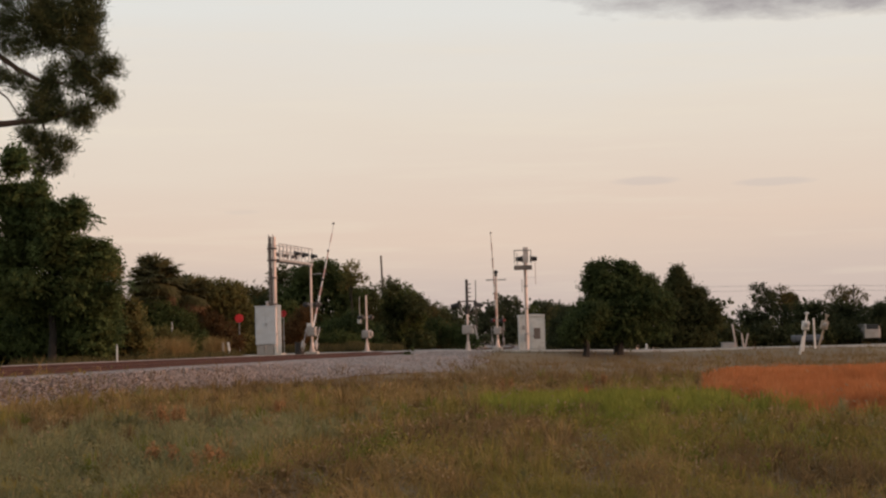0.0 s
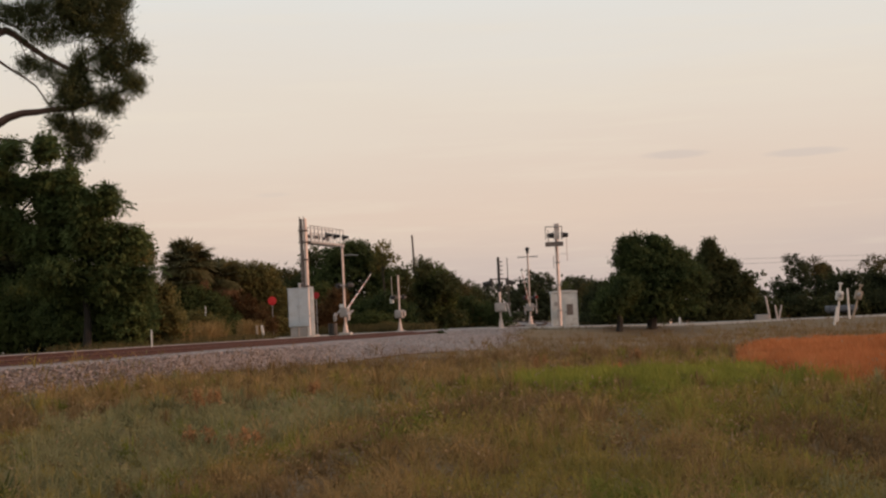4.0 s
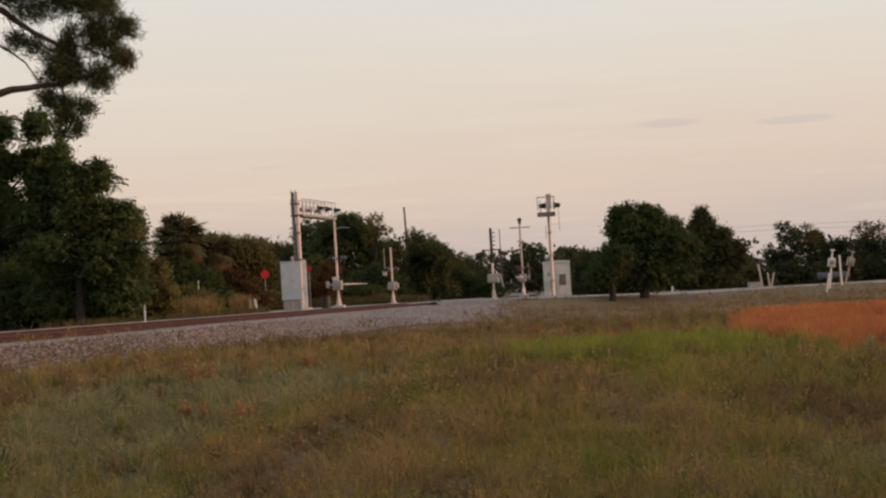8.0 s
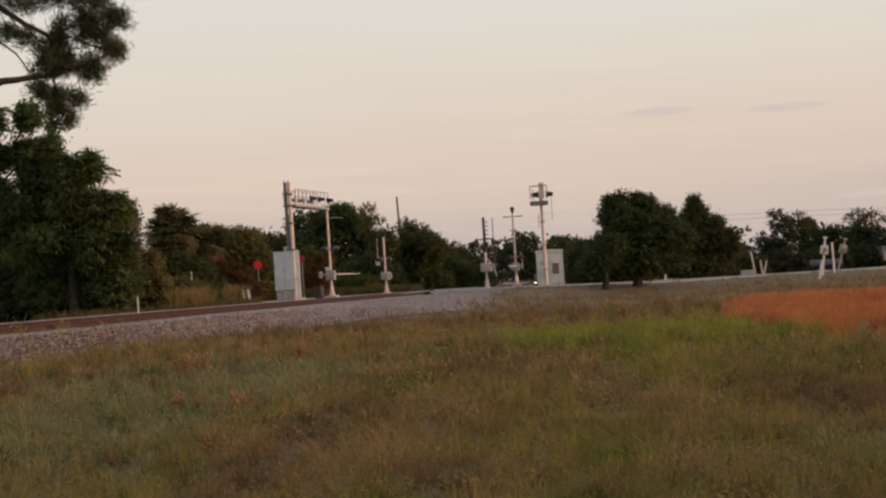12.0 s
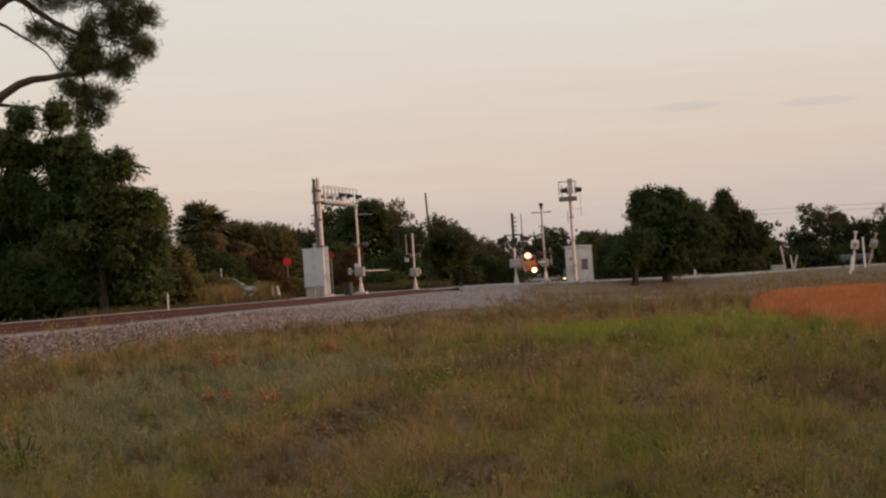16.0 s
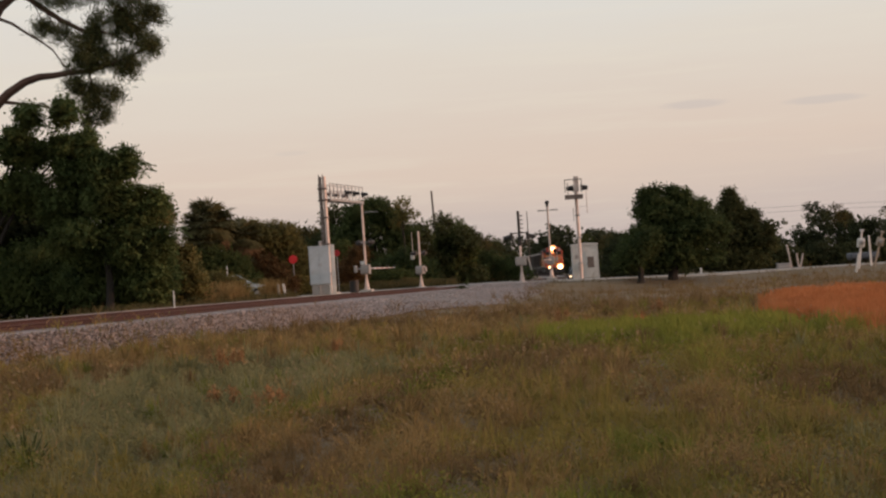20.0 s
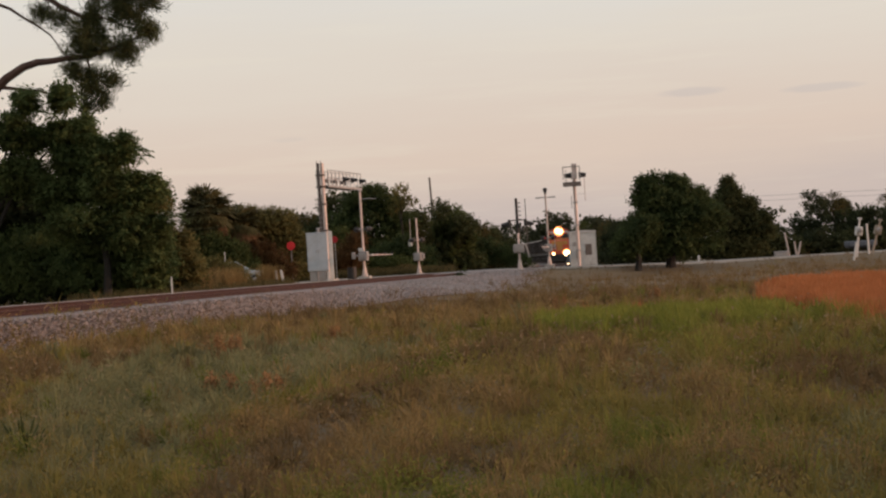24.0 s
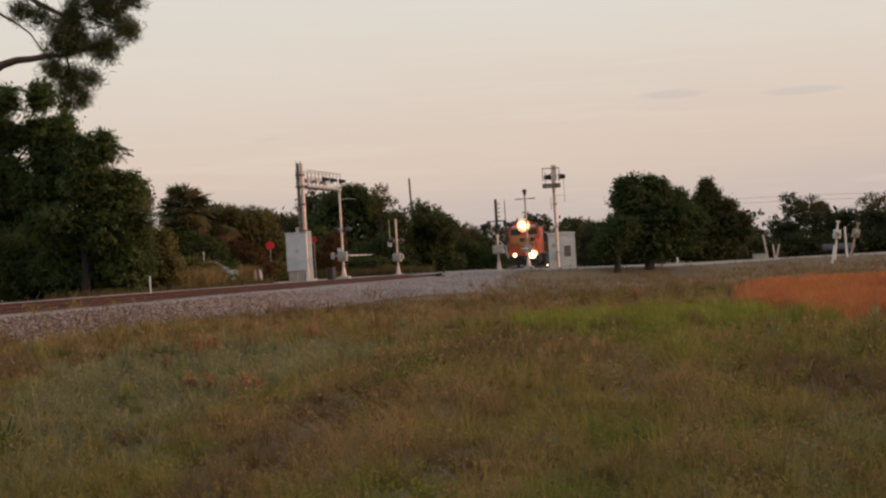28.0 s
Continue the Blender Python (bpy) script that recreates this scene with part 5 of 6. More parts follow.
def gate(name, label, m, arm_length):
    t = thing(name, m, label, "crossing gate", "gates at the level crossing")
    foundation(t, 0.7)
    mast_base(t)
    mechanism(t, 1.25, 0.5)
    arm = part("arm", rod((0, -0.2, 0), (0, arm_length, 0), 0.06, 0.024, 8), WHITE, t, "striped tapering gate arm")
    for k in range(5):
        y0 = 1.2 + k * (arm_length - 1.4) / 5
        r = 0.063 - 0.036 * (y0 + 0.35) / arm_length
        part("red_band", rod((0, y0, 0), (0, y0 + 0.7, 0), r + 0.004, r, 8), REDBAND, arm)
    for k in (0.45, 0.72, 0.98):
        part("arm_lamp", ball((0, arm_length * k, 0.09), 0.075), DARK, arm)
    for sx in (-1, 1):
        part("counterweight_bar", rod((sx * 0.4, 0.25, 0), (sx * 0.4, -1.15, 0.0), 0.035), GALV, arm)
        part("counterweight", box(sx * 0.4 - 0.06, -1.35, -0.2, sx * 0.4 + 0.06, -0.85, 0.2, 0.02), GALV, arm)
    part("pivot_shaft", rod((-0.46, 0, 0), (0.46, 0, 0), 0.05), GALV, arm)
    return t, arm


gate_near, arm_near = gate("crossing_gate", "railway crossing gate with aluminium mast and striped arm coming down", pose(-7.74, 98, 0.99, 0, 0, -8), 8.45)
part("mast", rod((0, 0, 0.5), (0, 0, 5.1), 0.072, 0.066, 12), ALU, gate_near)
part("mast_cap", ball((0, 0, 5.12), 0.11), GALV, gate_near)
signal_pair(gate_near, 2.85, 0.42, -25)
bm = limb_chain([(0.05, 0, 4.62), (0.45, 0, 4.66), (0.95, 0, 4.60)], 0.028, 0.02)
part("wire_bracket", bm, GALV, gate_near)
part("sign_panel", box(-0.3, -0.06, 1.55, -0.02, -0.04, 1.75, 0.004), WHITE, gate_near)

gate_far, arm_far = gate("crossing_gate", "railway crossing gate with bell on its mast, across the road", pose(3.89, 118, 0.86, 0, 0, 175), 8.35)
part("mast", rod((0, 0, 0.5), (0, 0, 5.2), 0.075, 0.065, 12), GALV, gate_far)
bm = ball((0, 0, 5.40), 0.17, sz=0.85)
rod((0, 0, 5.1), (0, 0, 5.3), 0.1, 0.1, 10, bm)
part("bell", bm, DARK, gate_far, "dark round warning bell on the mast top")
for s in (-1, 1):
    part("crossbuck_blade", rod((-0.72, -0.1, 4.85 - 0.04 * s), (0.72, -0.1, 4.85 + 0.04 * s), 0.022, n=6), GALV, gate_far, "crossbuck blade seen from its edge")
signal_pair(gate_far, 1.95, 0.4, 30)
part("stay_rod", rod((-0.5, 0, 1.2), (-0.42, 0, 2.3), 0.025), GALV, gate_far)


def signal_mast(m, h, label, dark_top=False):
    t = thing("signal_mast", m, label, "crossing signal", "signals at the level crossing")
    foundation(t, 0.6)
    mast_base(t)
    part("mast", rod((0, 0, 0.5), (0, 0, h), 0.07, 0.064, 12), DARK if dark_top else ALU, t)
    return t


m2 = signal_mast(pose(-5.19, 113, 0.85, 0, 0, -15), 3.85, "aluminium signal mast with small case and hooded lamps beside the road")
mechanism(m2, 1.2, 0.52, GALV)
signal_pair(m2, 2.35, 0.42, 60)
part("aerial_rod", rod((-0.48, 0, 2.1), (-0.48, 0, 3.8), 0.025), GALV, m2)
part("relay_box", box(-0.62, -0.12, 1.95, -0.4, 0.12, 2.3, 0.02), WHITE, m2)
part("side_case", box(0.27, -0.15, 1.05, 0.42, 0.15, 1.4, 0.03), GALV, m2)

m3 = signal_mast(pose(1.57, 104, 0.79, 0, 0, 0), 2.3, "crossing signal mast with stepped upper pole and hooded lamps", False)
up = rod((0, 0, 2.3), (0, 0, 4.5), 0.095, 0.09, 10)
part("upper_pole", up, DARK, m3, "dark upper pole")
for k in range(6):
    part("step", rod((0.05, 0, 2.9 + 0.26 * k), (0.26, 0, 2.9 + 0.26 * k), 0.03, n=6), DARK, m3)
mechanism(m3, 1.35, 0.66, GALV)
part("side_arm", rod((0.42, -0.1, 1.6), (0.62, -0.1, 0.75), 0.07, 0.05), GALV, m3)
bm = rod((-0.5, 0, 3.12), (0.52, 0, 3.12), 0.04)
part("cross_bar", bm, DARKGALV, m3)
for sx in (-1, 1):
    part("bracket", limb_chain([(sx * 0.42, 0, 3.12), (sx * 0.42, 0, 2.45), (sx * 0.06, 0, 2.35)], 0.018, 0.018), DARKGALV, m3)
    hd = part("lamp_backing", box(sx * 0.52 - 0.08, -0.26, 2.72, sx * 0.52 + 0.08, 0.26, 3.18, 0.05), DARK, m3)
    part("hood", rod((sx * 0.58, 0, 2.9), (sx * 1.02, 0, 2.84), 0.17, 0.10, 12), DARK, hd)


def cantilever(m, label, h, arm_z, arm_len, shift=0.0, twin=True):
    """A pair of tall pipe columns with a walkway arm that carries lamps over the road. The arm goes along +y."""
    t = thing("signal_cantilever", m, label, "cantilever signal", "signals at the level crossing")
    part("foundation", box(-0.6, -0.5, -0.8, 0.6, 0.5, 0.05, 0.03), CONC, t)
    # left pipe of the pair coloured darker, as the side away from the sun
    for sx, r, mt in ((-0.155, 0.10, DARKGALV), (0.10, 0.125, ALU))[0 if twin else 1:]:
        part("column", rod((sx, 0, 0.05), (sx, 0, h), r, r * 0.95, 14), mt, t)
        part("finial", rod((sx - 0.06, 0, h), (sx - 0.06, 0, h + 0.14), 0.03), GALV, t)
    for z in (1.2, 3.0, 4.6, arm_z - 0.05, arm_z + 0.65):
        part("collar", box(-0.29 if twin else -0.06, -0.16, z - 0.05, 0.26, 0.16, z + 0.05, 0.02), DARKGALV if twin else GALV, t)
    for k in range(18 if twin else 0):
        part("rung", rod((-0.3, -0.14, 1.4 + 0.3 * k), (-0.05, -0.14, 1.4 + 0.3 * k), 0.014, n=5), GALV, t)
    arm = part("walkway_arm", box(shift - 0.34, 0.1, arm_z - 0.11, shift - 0.26, arm_len, arm_z + 0.03, 0.01), GALV, t, "walkway arm with railing")
    part("beam", box(shift + 0.36, 0.1, arm_z - 0.11, shift + 0.44, arm_len, arm_z + 0.03, 0.01), GALV, arm)
    part("grating", box(shift - 0.25, 0.1, arm_z + 0.0, shift + 0.35, arm_len, arm_z + 0.028), DARK, arm)
    n = max(4, int(arm_len / 0.75))
    for sx in (shift - 0.3, shift + 0.4):
        for zr in (0.5, 0.95):
            part("rail", rod((sx, 0.1, arm_z + zr), (sx, arm_len, arm_z + zr), 0.026), GALV, arm)
        for k in range(n + 1):
            y = 0.12 + (arm_len - 0.2) * k / n
            part("post", rod((sx, y, arm_z), (sx, y, arm_z + 0.97), 0.024), GALV, arm)
    for k in range(n):
        y = 0.15 + (arm_len - 0.2) * k / n
        part("brace", rod((shift - 0.3, y, arm_z), (shift - 0.3, y + arm_len / n * 0.9, arm_z + 0.9), 0.016), GALV, arm)
    for y in (arm_len * 0.42, arm_len * 0.66, arm_len * 0.92):
        for s in (-1, 1):
            bx, lz = shift + (s * 0.5 if twin or s < 0 else 0.0), arm_z + (0.45 if twin else 0.6)
            hd = part("lamp_backing", rod((bx, y, lz), (bx + s * 0.04, y, lz), 0.2 if twin else 0.26, 0.2 if twin else 0.26, 14), DARK, t)
            part("hood", rod((bx + s * 0.04, y, lz + 0.02), (bx + s * (0.38 if twin else 0.5), y, lz), 0.13 if twin else 0.17, 0.09 if twin else 0.11, 12), DARK, hd)
            part("lens", rod((bx + s * 0.3, y, lz), (bx + s * 0.32, y, lz), 0.08, 0.08, 10), REDLENS, hd)
    return t


cant_l = cantilever(pose(-10.2, 100, 0.95, 0, 0, -12), "tall cantilever signal with pipe columns and a walkway arm", 7.1, 5.72, 7.2)
cant_r = cantilever(pose(6.1, 118, 0.60, 0, 0, 177), "cantilever signal with its lamp platform above a slim column", 6.3, 5.85, 2.6, 0.25, False)
part("platform_end", box(-0.38, 2.6, 5.66, 0.88, 2.66, 5.98, 0.02), DARKGALV, cant_r, "dull end plate of the platform")
part("frame_bar", box(-0.36, 2.6, 7.0, 0.86, 2.66, 7.07, 0.01), GALV, cant_r)
for x in (-0.36, 0.80):
    part("frame_bar", box(x, 2.6, 6.14, x + 0.06, 2.66, 7.0, 0.01), GALV, cant_r)
# box that stands for the column's thick bright top
part("junction_box", box(-0.14, 2.2, 6.2, 0.22, 2.55, 7.25, 0.03), ALU, cant_r, "pale thick column top at the platform")
part("aerial_rod", rod((-0.62, 0.1, 4.7), (-0.62, 0.1, 6.6), 0.018), REDBAND, cant_r)
part("aerial_rod", rod((0.36, 0.1, 4.2), (0.36, 0.1, 5.1), 0.025), GALV, cant_r)
part("cable_bracket", rod((-0.62, 0.1, 5.2), (0, 0, 5.2), 0.008), GALV, cant_r)


def cabinet():
    t = thing("signal_cabinet", pose(-10.42, 98, 0.9, 0, 0, 5), "tall pale grey steel signal cabinet on a low stand", "signal cabinet")
    part("body", box(-0.66, -0.35, 0.62, 0.56, 0.45, 2.86, 0.03), CASE, t)
    part("roof", box(-0.70, -0.39, 2.865, 0.60, 0.49, 2.92, 0.02), CASE, t)
    for k in (0, 1):
        d = part("door", box(-0.62 + k * 0.585, -0.372, 0.70, -0.055 + k * 0.585, -0.352, 2.80, 0.008), CASE, t)
        part("handle", box(-0.12 + k * 0.14, -0.40, 1.7, -0.09 + k * 0.14, -0.374, 1.9, 0.005), GALV, d)
    part("stand", box(-0.58, -0.28, -0.5, 0.42, 0.35, 0.60, 0.02), GALV, t, "dull grey stand")
    part("conduit", rod((-0.1, -0.32, -0.3), (-0.1, -0.32, 0.6), 0.04), GALV, t)
    # the cabinet's sunlit side face, put in as a white strip
    part("sunlit_side", box(0.62, -0.3, -0.4, 0.86, 0.3, 2.95, 0.03), WHITE, t, "white strip for the cabinet's sunlit side")
    part("meter_box", box(0.44, -0.4, -0.3, 0.60, -0.1, 0.55, 0.02), WHITE, t)
    part("vent", rod((0.05, 0, 2.92), (0.05, 0, 3.12), 0.08), GALV, t)
    part("vent_cap", ball((0.05, 0, 3.14), 0.12, sz=0.5), GALV, t)


cabinet()


def bungalow():
    t = thing("signal_house", pose(6.55, 122.6, 0.42, 0, 0, 1), "small off-white metal signal house with a door", "signal house")
    part("wall_shell", box(-0.92, -0.9, 0.12, 0.92, 0.9, 2.66, 0.03), WHITE, t)
    part("roof", prism([(-0.98, 2.66), (0.98, 2.66), (0.96, 2.78), (0, 2.84), (-0.96, 2.78)], -0.98, 0.98, 0.01), WHITE, t)
    d = part("door", box(0.0, -0.925, 0.3, 0.78, -0.902, 2.2, 0.006), WHITE, t, "dirty door panel")
    part("door_window", box(0.12, -0.935, 1.0, 0.6, -0.927, 1.8, 0.003), DARKGALV, d)
    part("handle", box(0.06, -0.96, 1.15, 0.10, -0.93, 1.3, 0.004), DARK, d)
    part("vent", box(-0.75, -0.925, 1.7, -0.35, -0.903, 2.0, 0.004), GALV, t)
    part("electric_box", box(-0.55, -1.05, 0.8, -0.25, -0.902, 1.4, 0.01), GALV, t)
    for x in (-0.9, 0.9):
        part("corner_trim", box(x - 0.04, -0.93, 0.12, x + 0.04, -0.903, 2.64, 0.004), WHITE, t)
    part("skid", box(-1.0, -0.85, -0.4, 1.0, 0.85, 0.12, 0.02), CONC, t)


bungalow()


def octagon_sign(x, y, zc, r, label, mat):
    g = float(ground_z(x, y))
    t = thing("stop_sign", pose(x, y, g - 0.1, 0, 0, random.uniform(-12, 12)), label, "road sign", "red signs beside the road")
    part("post", box(-0.03, -0.03, 0, 0.03, 0.03, zc - g + 0.3, 0.005), GALV, t)
    bm = rod((0, -0.05, zc - g + 0.1), (0, -0.035, zc - g + 0.1), r, r, 8)
    part("plate", bm, mat, t)


octagon_sign(-13.75, 112, 3.35, 0.31, "small red octagonal sign on a thin post", REDSIGN)
octagon_sign(-10.9, 113.5, 3.6, 0.24, "dull red octagonal sign beyond the cabinet", DIMRED)


def stake(x, y, h, w, mat, label, lean=0.0, name="marker_post"):
    t = thing(name, pose(x, y, float(ground_z(x, y)) - 0.1, 0, lean, 0), label, "post")
    part("stake", box(-w / 2, -w / 2, 0, w / 2, w / 2, h + 0.1, w * 0.15), mat, t)
    part("tip", box(-w * 0.4, -w * 0.4, h + 0.102, w * 0.4, w * 0.4, h + 0.13, w * 0.1), mat, t)


stake(-11.42, 58, 0.95, 0.05, WHITE, "thin white marker post beside the track")
stake(-14.95, 91.5, 2.2, 0.06, WHITE, "slim white stake between the bushes")
stake(-11.9, 93.0, 1.0, 0.12, WHITE, "short white stake leaning in the verge", -9)
stake(-12.4, 93.4, 1.0, 0.12, SAND, "short weathered stake in the verge")
stake(14.6, 119, 0.5, 0.14, WHITE, "small white post beside the road")


def barrel():
    t = thing("barrel", pose(-8.55, 98.6, float(ground_z(-8.55, 98.6)) - 0.03), "dark upright drum beside the gate", "barrel")
    bm = rod((0, 0, 0), (0, 0, 0.86), 0.27, 0.27, 20)
    part("drum", bm, DARK, t)
    for z in (0.02, 0.29, 0.57, 0.84):
        part("ring", rod((0, 0, z), (0, 0, z + 0.03), 0.285, 0.285, 20), DARK, t)


barrel()


def utility_pole(x, y, h, label, arms=1, lean=0.0, z=None, thick=0.17):
    z = float(ground_z(x, y)) if z is None else z
    t = thing("utility_pole", pose(x, y, z - 0.3, 0, lean, 0), label, "utility pole")
    part("pole", rod((0, 0, 0), (0, 0, h + 0.3), thick, thick * 0.7, 10), POLEWOOD, t)
    for k in range(arms):
        c = part("cross_arm", box(-1.0, -0.06, h - 0.4 - k, 1.0, 0.06, h - 0.28 - k, 0.01), POLEWOOD, t)
        for s in (-0.9, -0.4, 0.4, 0.9):
            part("insulator", rod((s, 0, h - 0.28 - k), (s, 0, h - 0.13 - k), 0.05, 0.03), DARK, c)


utility_pole(-5.55, 160, 9.4, "broken grey timber pole rising from the wood", 0, -1.5, thick=0.13)
utility_pole(43.6, 175, 6.2, "far timber utility pole beyond the trees", 0, thick=0.1)
utility_pole(3.85, 188, 7.7, "far thin pole above the trees", 0, thick=0.07)
utility_pole(95, 180, 6.4, "far timber utility pole", 1)


def wires():
    for z0, z1, lab in ((6.4, 6.1, "upper"), (5.9, 5.6, "lower")):
        bm = limb_chain([(18, 173, z0 + 0.2), (26, 174, z0 - 0.05), (34, 174.5, z0 - 0.1), (43.6, 175, z1), (60, 176, z1 - 0.5), (78, 178, z1 - 0.5), (95, 180, z1 + 0.1)], 0.011, 0.011, n=5)
        ob = part("power_line", bm, DARK)
        tagged(ob, "thin dark power line sagging over the trees", "wire", "power lines")


wires()


def leaning_signal(x, y, z, h, lean, head, label, mat=WHITE):
    t = thing("old_signal_post", pose(x, y, z - 0.2, 0, lean, 0), label, "signal post", "old posts beside the road")
    part("mast", rod((0, 0, 0), (0, 0, h + 0.2), 0.075, 0.06, 10), mat, t)
    if head:
        part("lamp_box", box(-0.22, -0.2, h * head - 0.28, 0.22, 0.2, h * head + 0.3, 0.06), mat, t)
        part("hood", rod((0, -0.2, h * head + 0.05), (0, -0.5, h * head), 0.16, 0.12, 10), GALV, t)
        part("cap", box(-0.12, -0.12, h + 0.2, 0.12, 0.12, h + 0.32, 0.02), mat, t)


leaning_signal(22.55, 105, 0.0, 1.2, 11, 0, "short white leaning post in the grass")
leaning_signal(23.0, 106, 0.4, 2.2, 8, 0.75, "leaning white crossing signal with a lamp box")
leaning_signal(23.9, 106.5, 0.55, 1.75, -1, 0, "plain white upright post")
leaning_signal(24.2, 107, 0.5, 2.0, 17, 0.8, "leaning tan signal post with a lamp head", SAND)
leaning_signal(20.9, 118, 0.45, 1.6, -8, 0, "grey post leaning beside the road", GALV)
leaning_signal(21.4, 118, 0.45, 1.0, -6, 0, "short grey post beside the road", GALV)
leaning_signal(21.5, 118.3, 0.45, 1.0, 14, 0, "short grey slanted post beside the road", GALV)
t = thing("junction_box", pose(20.3, 118, 0.42), "low grey junction box beside the road", "junction box")
part("case", box(-0.45, -0.3, -0.2, 0.45, 0.3, 0.36, 0.04), GALV, t)
part("lid", box(-0.48, -0.33, 0.362, 0.48, 0.33, 0.40, 0.01), GALV, t)


def low_trailer():
    t = thing("boat_trailer", pose(33.4, 152, 0.1), "low blue-grey covered trailer beyond the road", "trailer")
    part("cover", box(-1.3, -1.0, 0.45, 1.3, 1.0, 0.98, 0.12), WALLBLUE, t)
    part("chassis", box(-1.2, -0.8, 0.32, 1.2, 0.8, 0.45, 0.02), DARK, t)
    for x in (-0.6, 0.6):
        part("wheel", rod((x, -0.95, 0.3), (x, -0.75, 0.3), 0.3, 0.3, 16), TYRE, t)


def white_van():
    t = thing("white_van", pose(42.4, 166, 0.2, 0, 0, 3), "weathered white van parked under the trees", "van")
    part("body", prism([(-0.8, 0.35), (0.8, 0.35), (0.82, 1.1), (0.62, 1.75), (-0.62, 1.75), (-0.82, 1.1)], -2.2, 2.2, 0.08), GALV, t)
    part("rear_window", box(-0.6, -2.23, 1.25, 0.6, -2.205, 1.75, 0.01), GLASS, t)
    for x in (-0.85, 0.85):
        for y in (-1.4, 1.4):
            part("wheel", rod((x - 0.1, y, 0.33), (x + 0.1, y, 0.33), 0.33, 0.33, 16), TYRE, t)


low_trailer()
white_van()

# dark scrub in the ballast beside the crossing and tawny tufts on the verge
tree("shrub", "low dark scrub on the ballast beside the rails", -2.0, 96, [(0, 0, 0.15, 0.4, 0.4, 0.18), (-0.45, 0, 0.1, 0.4, 0.4, 0.14), (0.2, 0.1, 0.5, 0.12, 0.12, 0.3)], 900, L_DARK, 0.5, 0.03, 0.12, 0.06, 0.1, category="shrub", limbs=2)


def gravel_pad():
    xs, ys = np.linspace(-13.4, -5.6, 27), np.linspace(85.5, 104.5, 41)
    ob = grid_mesh("gravel_pad", xs, ys, lambda x, y: np.maximum(ground_z(x, y), 0.88) + 0.02 + 0.015 * np.sin(x * 7 + y * 5) - 0.6 * smooth((np.abs(x + 9.5) - 2.9) / 1.0) - 0.6 * smooth((np.abs(y - 95) - 8.0) / 1.4), SAND)
    tagged(ob, "pale sandy gravel round the signal cabinet", "gravel", kind="structure")


gravel_pad()


def verge_grass():
    n = 1700
    x = RNG.uniform(-27, -8, n)
    y = RNG.uniform(58, 112, n)
    v = x - track_x(y)
    ry = 109.3 + 0.55 * (x + 0.5)
    pad = x > -0.126 * y
    ok = (v < -3.2) & (np.abs(y - ry) > 4.6) & ~pad
    bx, by = clumped(x[ok], y[ok], 26, 0.18)
    h = RNG.uniform(0.2, 0.65, len(bx)) * np.where(bx < -15.5, 0.55, 1.0)
    co, q = blades(bx, by, h, np.full(len(bx), 0.03), 0.3)
    tagged(quads_mesh("verge_grass", co, q, G_VERGE), "tall olive grass on the verge behind the track", "grass", kind="stuff")
    x, y = RNG.uniform(-13, -3.5, 900), RNG.uniform(117, 124, 900)
    ok = (y - (109.3 + 0.55 * (x + 0.5)) > 4.8) & (x - track_x(y) < -3.2)
    bx, by = clumped(x[ok], y[ok], 24, 0.2)
    co, q = blades(bx, by, RNG.uniform(0.25, 0.9, len(bx)) * (0.6 + 0.6 * cells(bx, by, 1.3, 15)), np.full(len(bx), 0.035), 0.4)
    tagged(quads_mesh("verge_grass", co, q, G_VERGE), "olive grass on the verge beyond the road", "grass", kind="stuff")
    bx, by = clumped(np.array([-14.7, -15.1, -14.2, -14.9, -13.7, -14.1, -12.9, -13.2]), np.array([80, 80.5, 79.5, 86, 86.5, 85.5, 95, 94.5]), 480, 0.16)
    co, q = blades(bx, by, RNG.uniform(0.5, 1.5, len(bx)), np.full(len(bx), 0.03), 0.5)
    tagged(quads_mesh("tawny_grass", co, q, G_DRY), "tall tawny grass tufts behind the track", "grass", kind="stuff")


verge_grass()


def dock_plant(x, y, h, seed):
    """A dry weed: thin stalks with rust-red seed clusters."""
    rr = random.Random(seed)
    t = thing("dock_plant", pose(x, y, float(ground_z(x, y)) - 0.02), "dry weed with rust-red seed clusters in the meadow", "weed", "dry weeds in the meadow")
    for k in range(5):
        a, r = rr.uniform(0, 6.28), rr.uniform(0.03, 0.2)
        top = Vector((math.cos(a) * r, math.sin(a) * r, h * rr.uniform(0.75, 1.0)))
        part("stalk", rod((top.x * 0.2, top.y * 0.2, 0), top, 0.008, 0.005, 5), L_DEAD, t)
        pts = np.array(top)[None] + RNG.normal(size=(70, 3)) * np.array([0.035, 0.035, h * 0.12]) - np.array([0, 0, h * 0.15])
        co, q = leaves(pts, 0.05, 0.025)
        tagged(quads_mesh("seed_head", co, q, DOCK, t), kind="stuff")


for k, (x, y, h) in enumerate(((-5.15, 30.0, 0.6), (-4.95, 30.3, 0.55), (-3.45, 20.0, 0.42), (-2.85, 19.7, 0.40), (-3.4, 33.5, 0.55), (1.6, 43, 0.6), (4.4, 46, 0.55))):
    dock_plant(x, y, h, k)


def spiky_plant(x, y):
    t = thing("yucca", pose(x, y, float(ground_z(x, y)) - 0.02), "spiky dark green rosette plant in the grass", "plant")
    for k in range(22):
        a, e = k * 2.4, radians(35 + 50 * (k % 5) / 4)
        d = Vector((math.cos(a) * math.cos(e), math.sin(a) * math.cos(e), math.sin(e)))
        part("leaf_blade", rod((0, 0, 0), d * (0.27 + 0.08 * (k % 3)), 0.026, 0.003, 5), L_DARK, t)


spiky_plant(-4.55, 15.5)


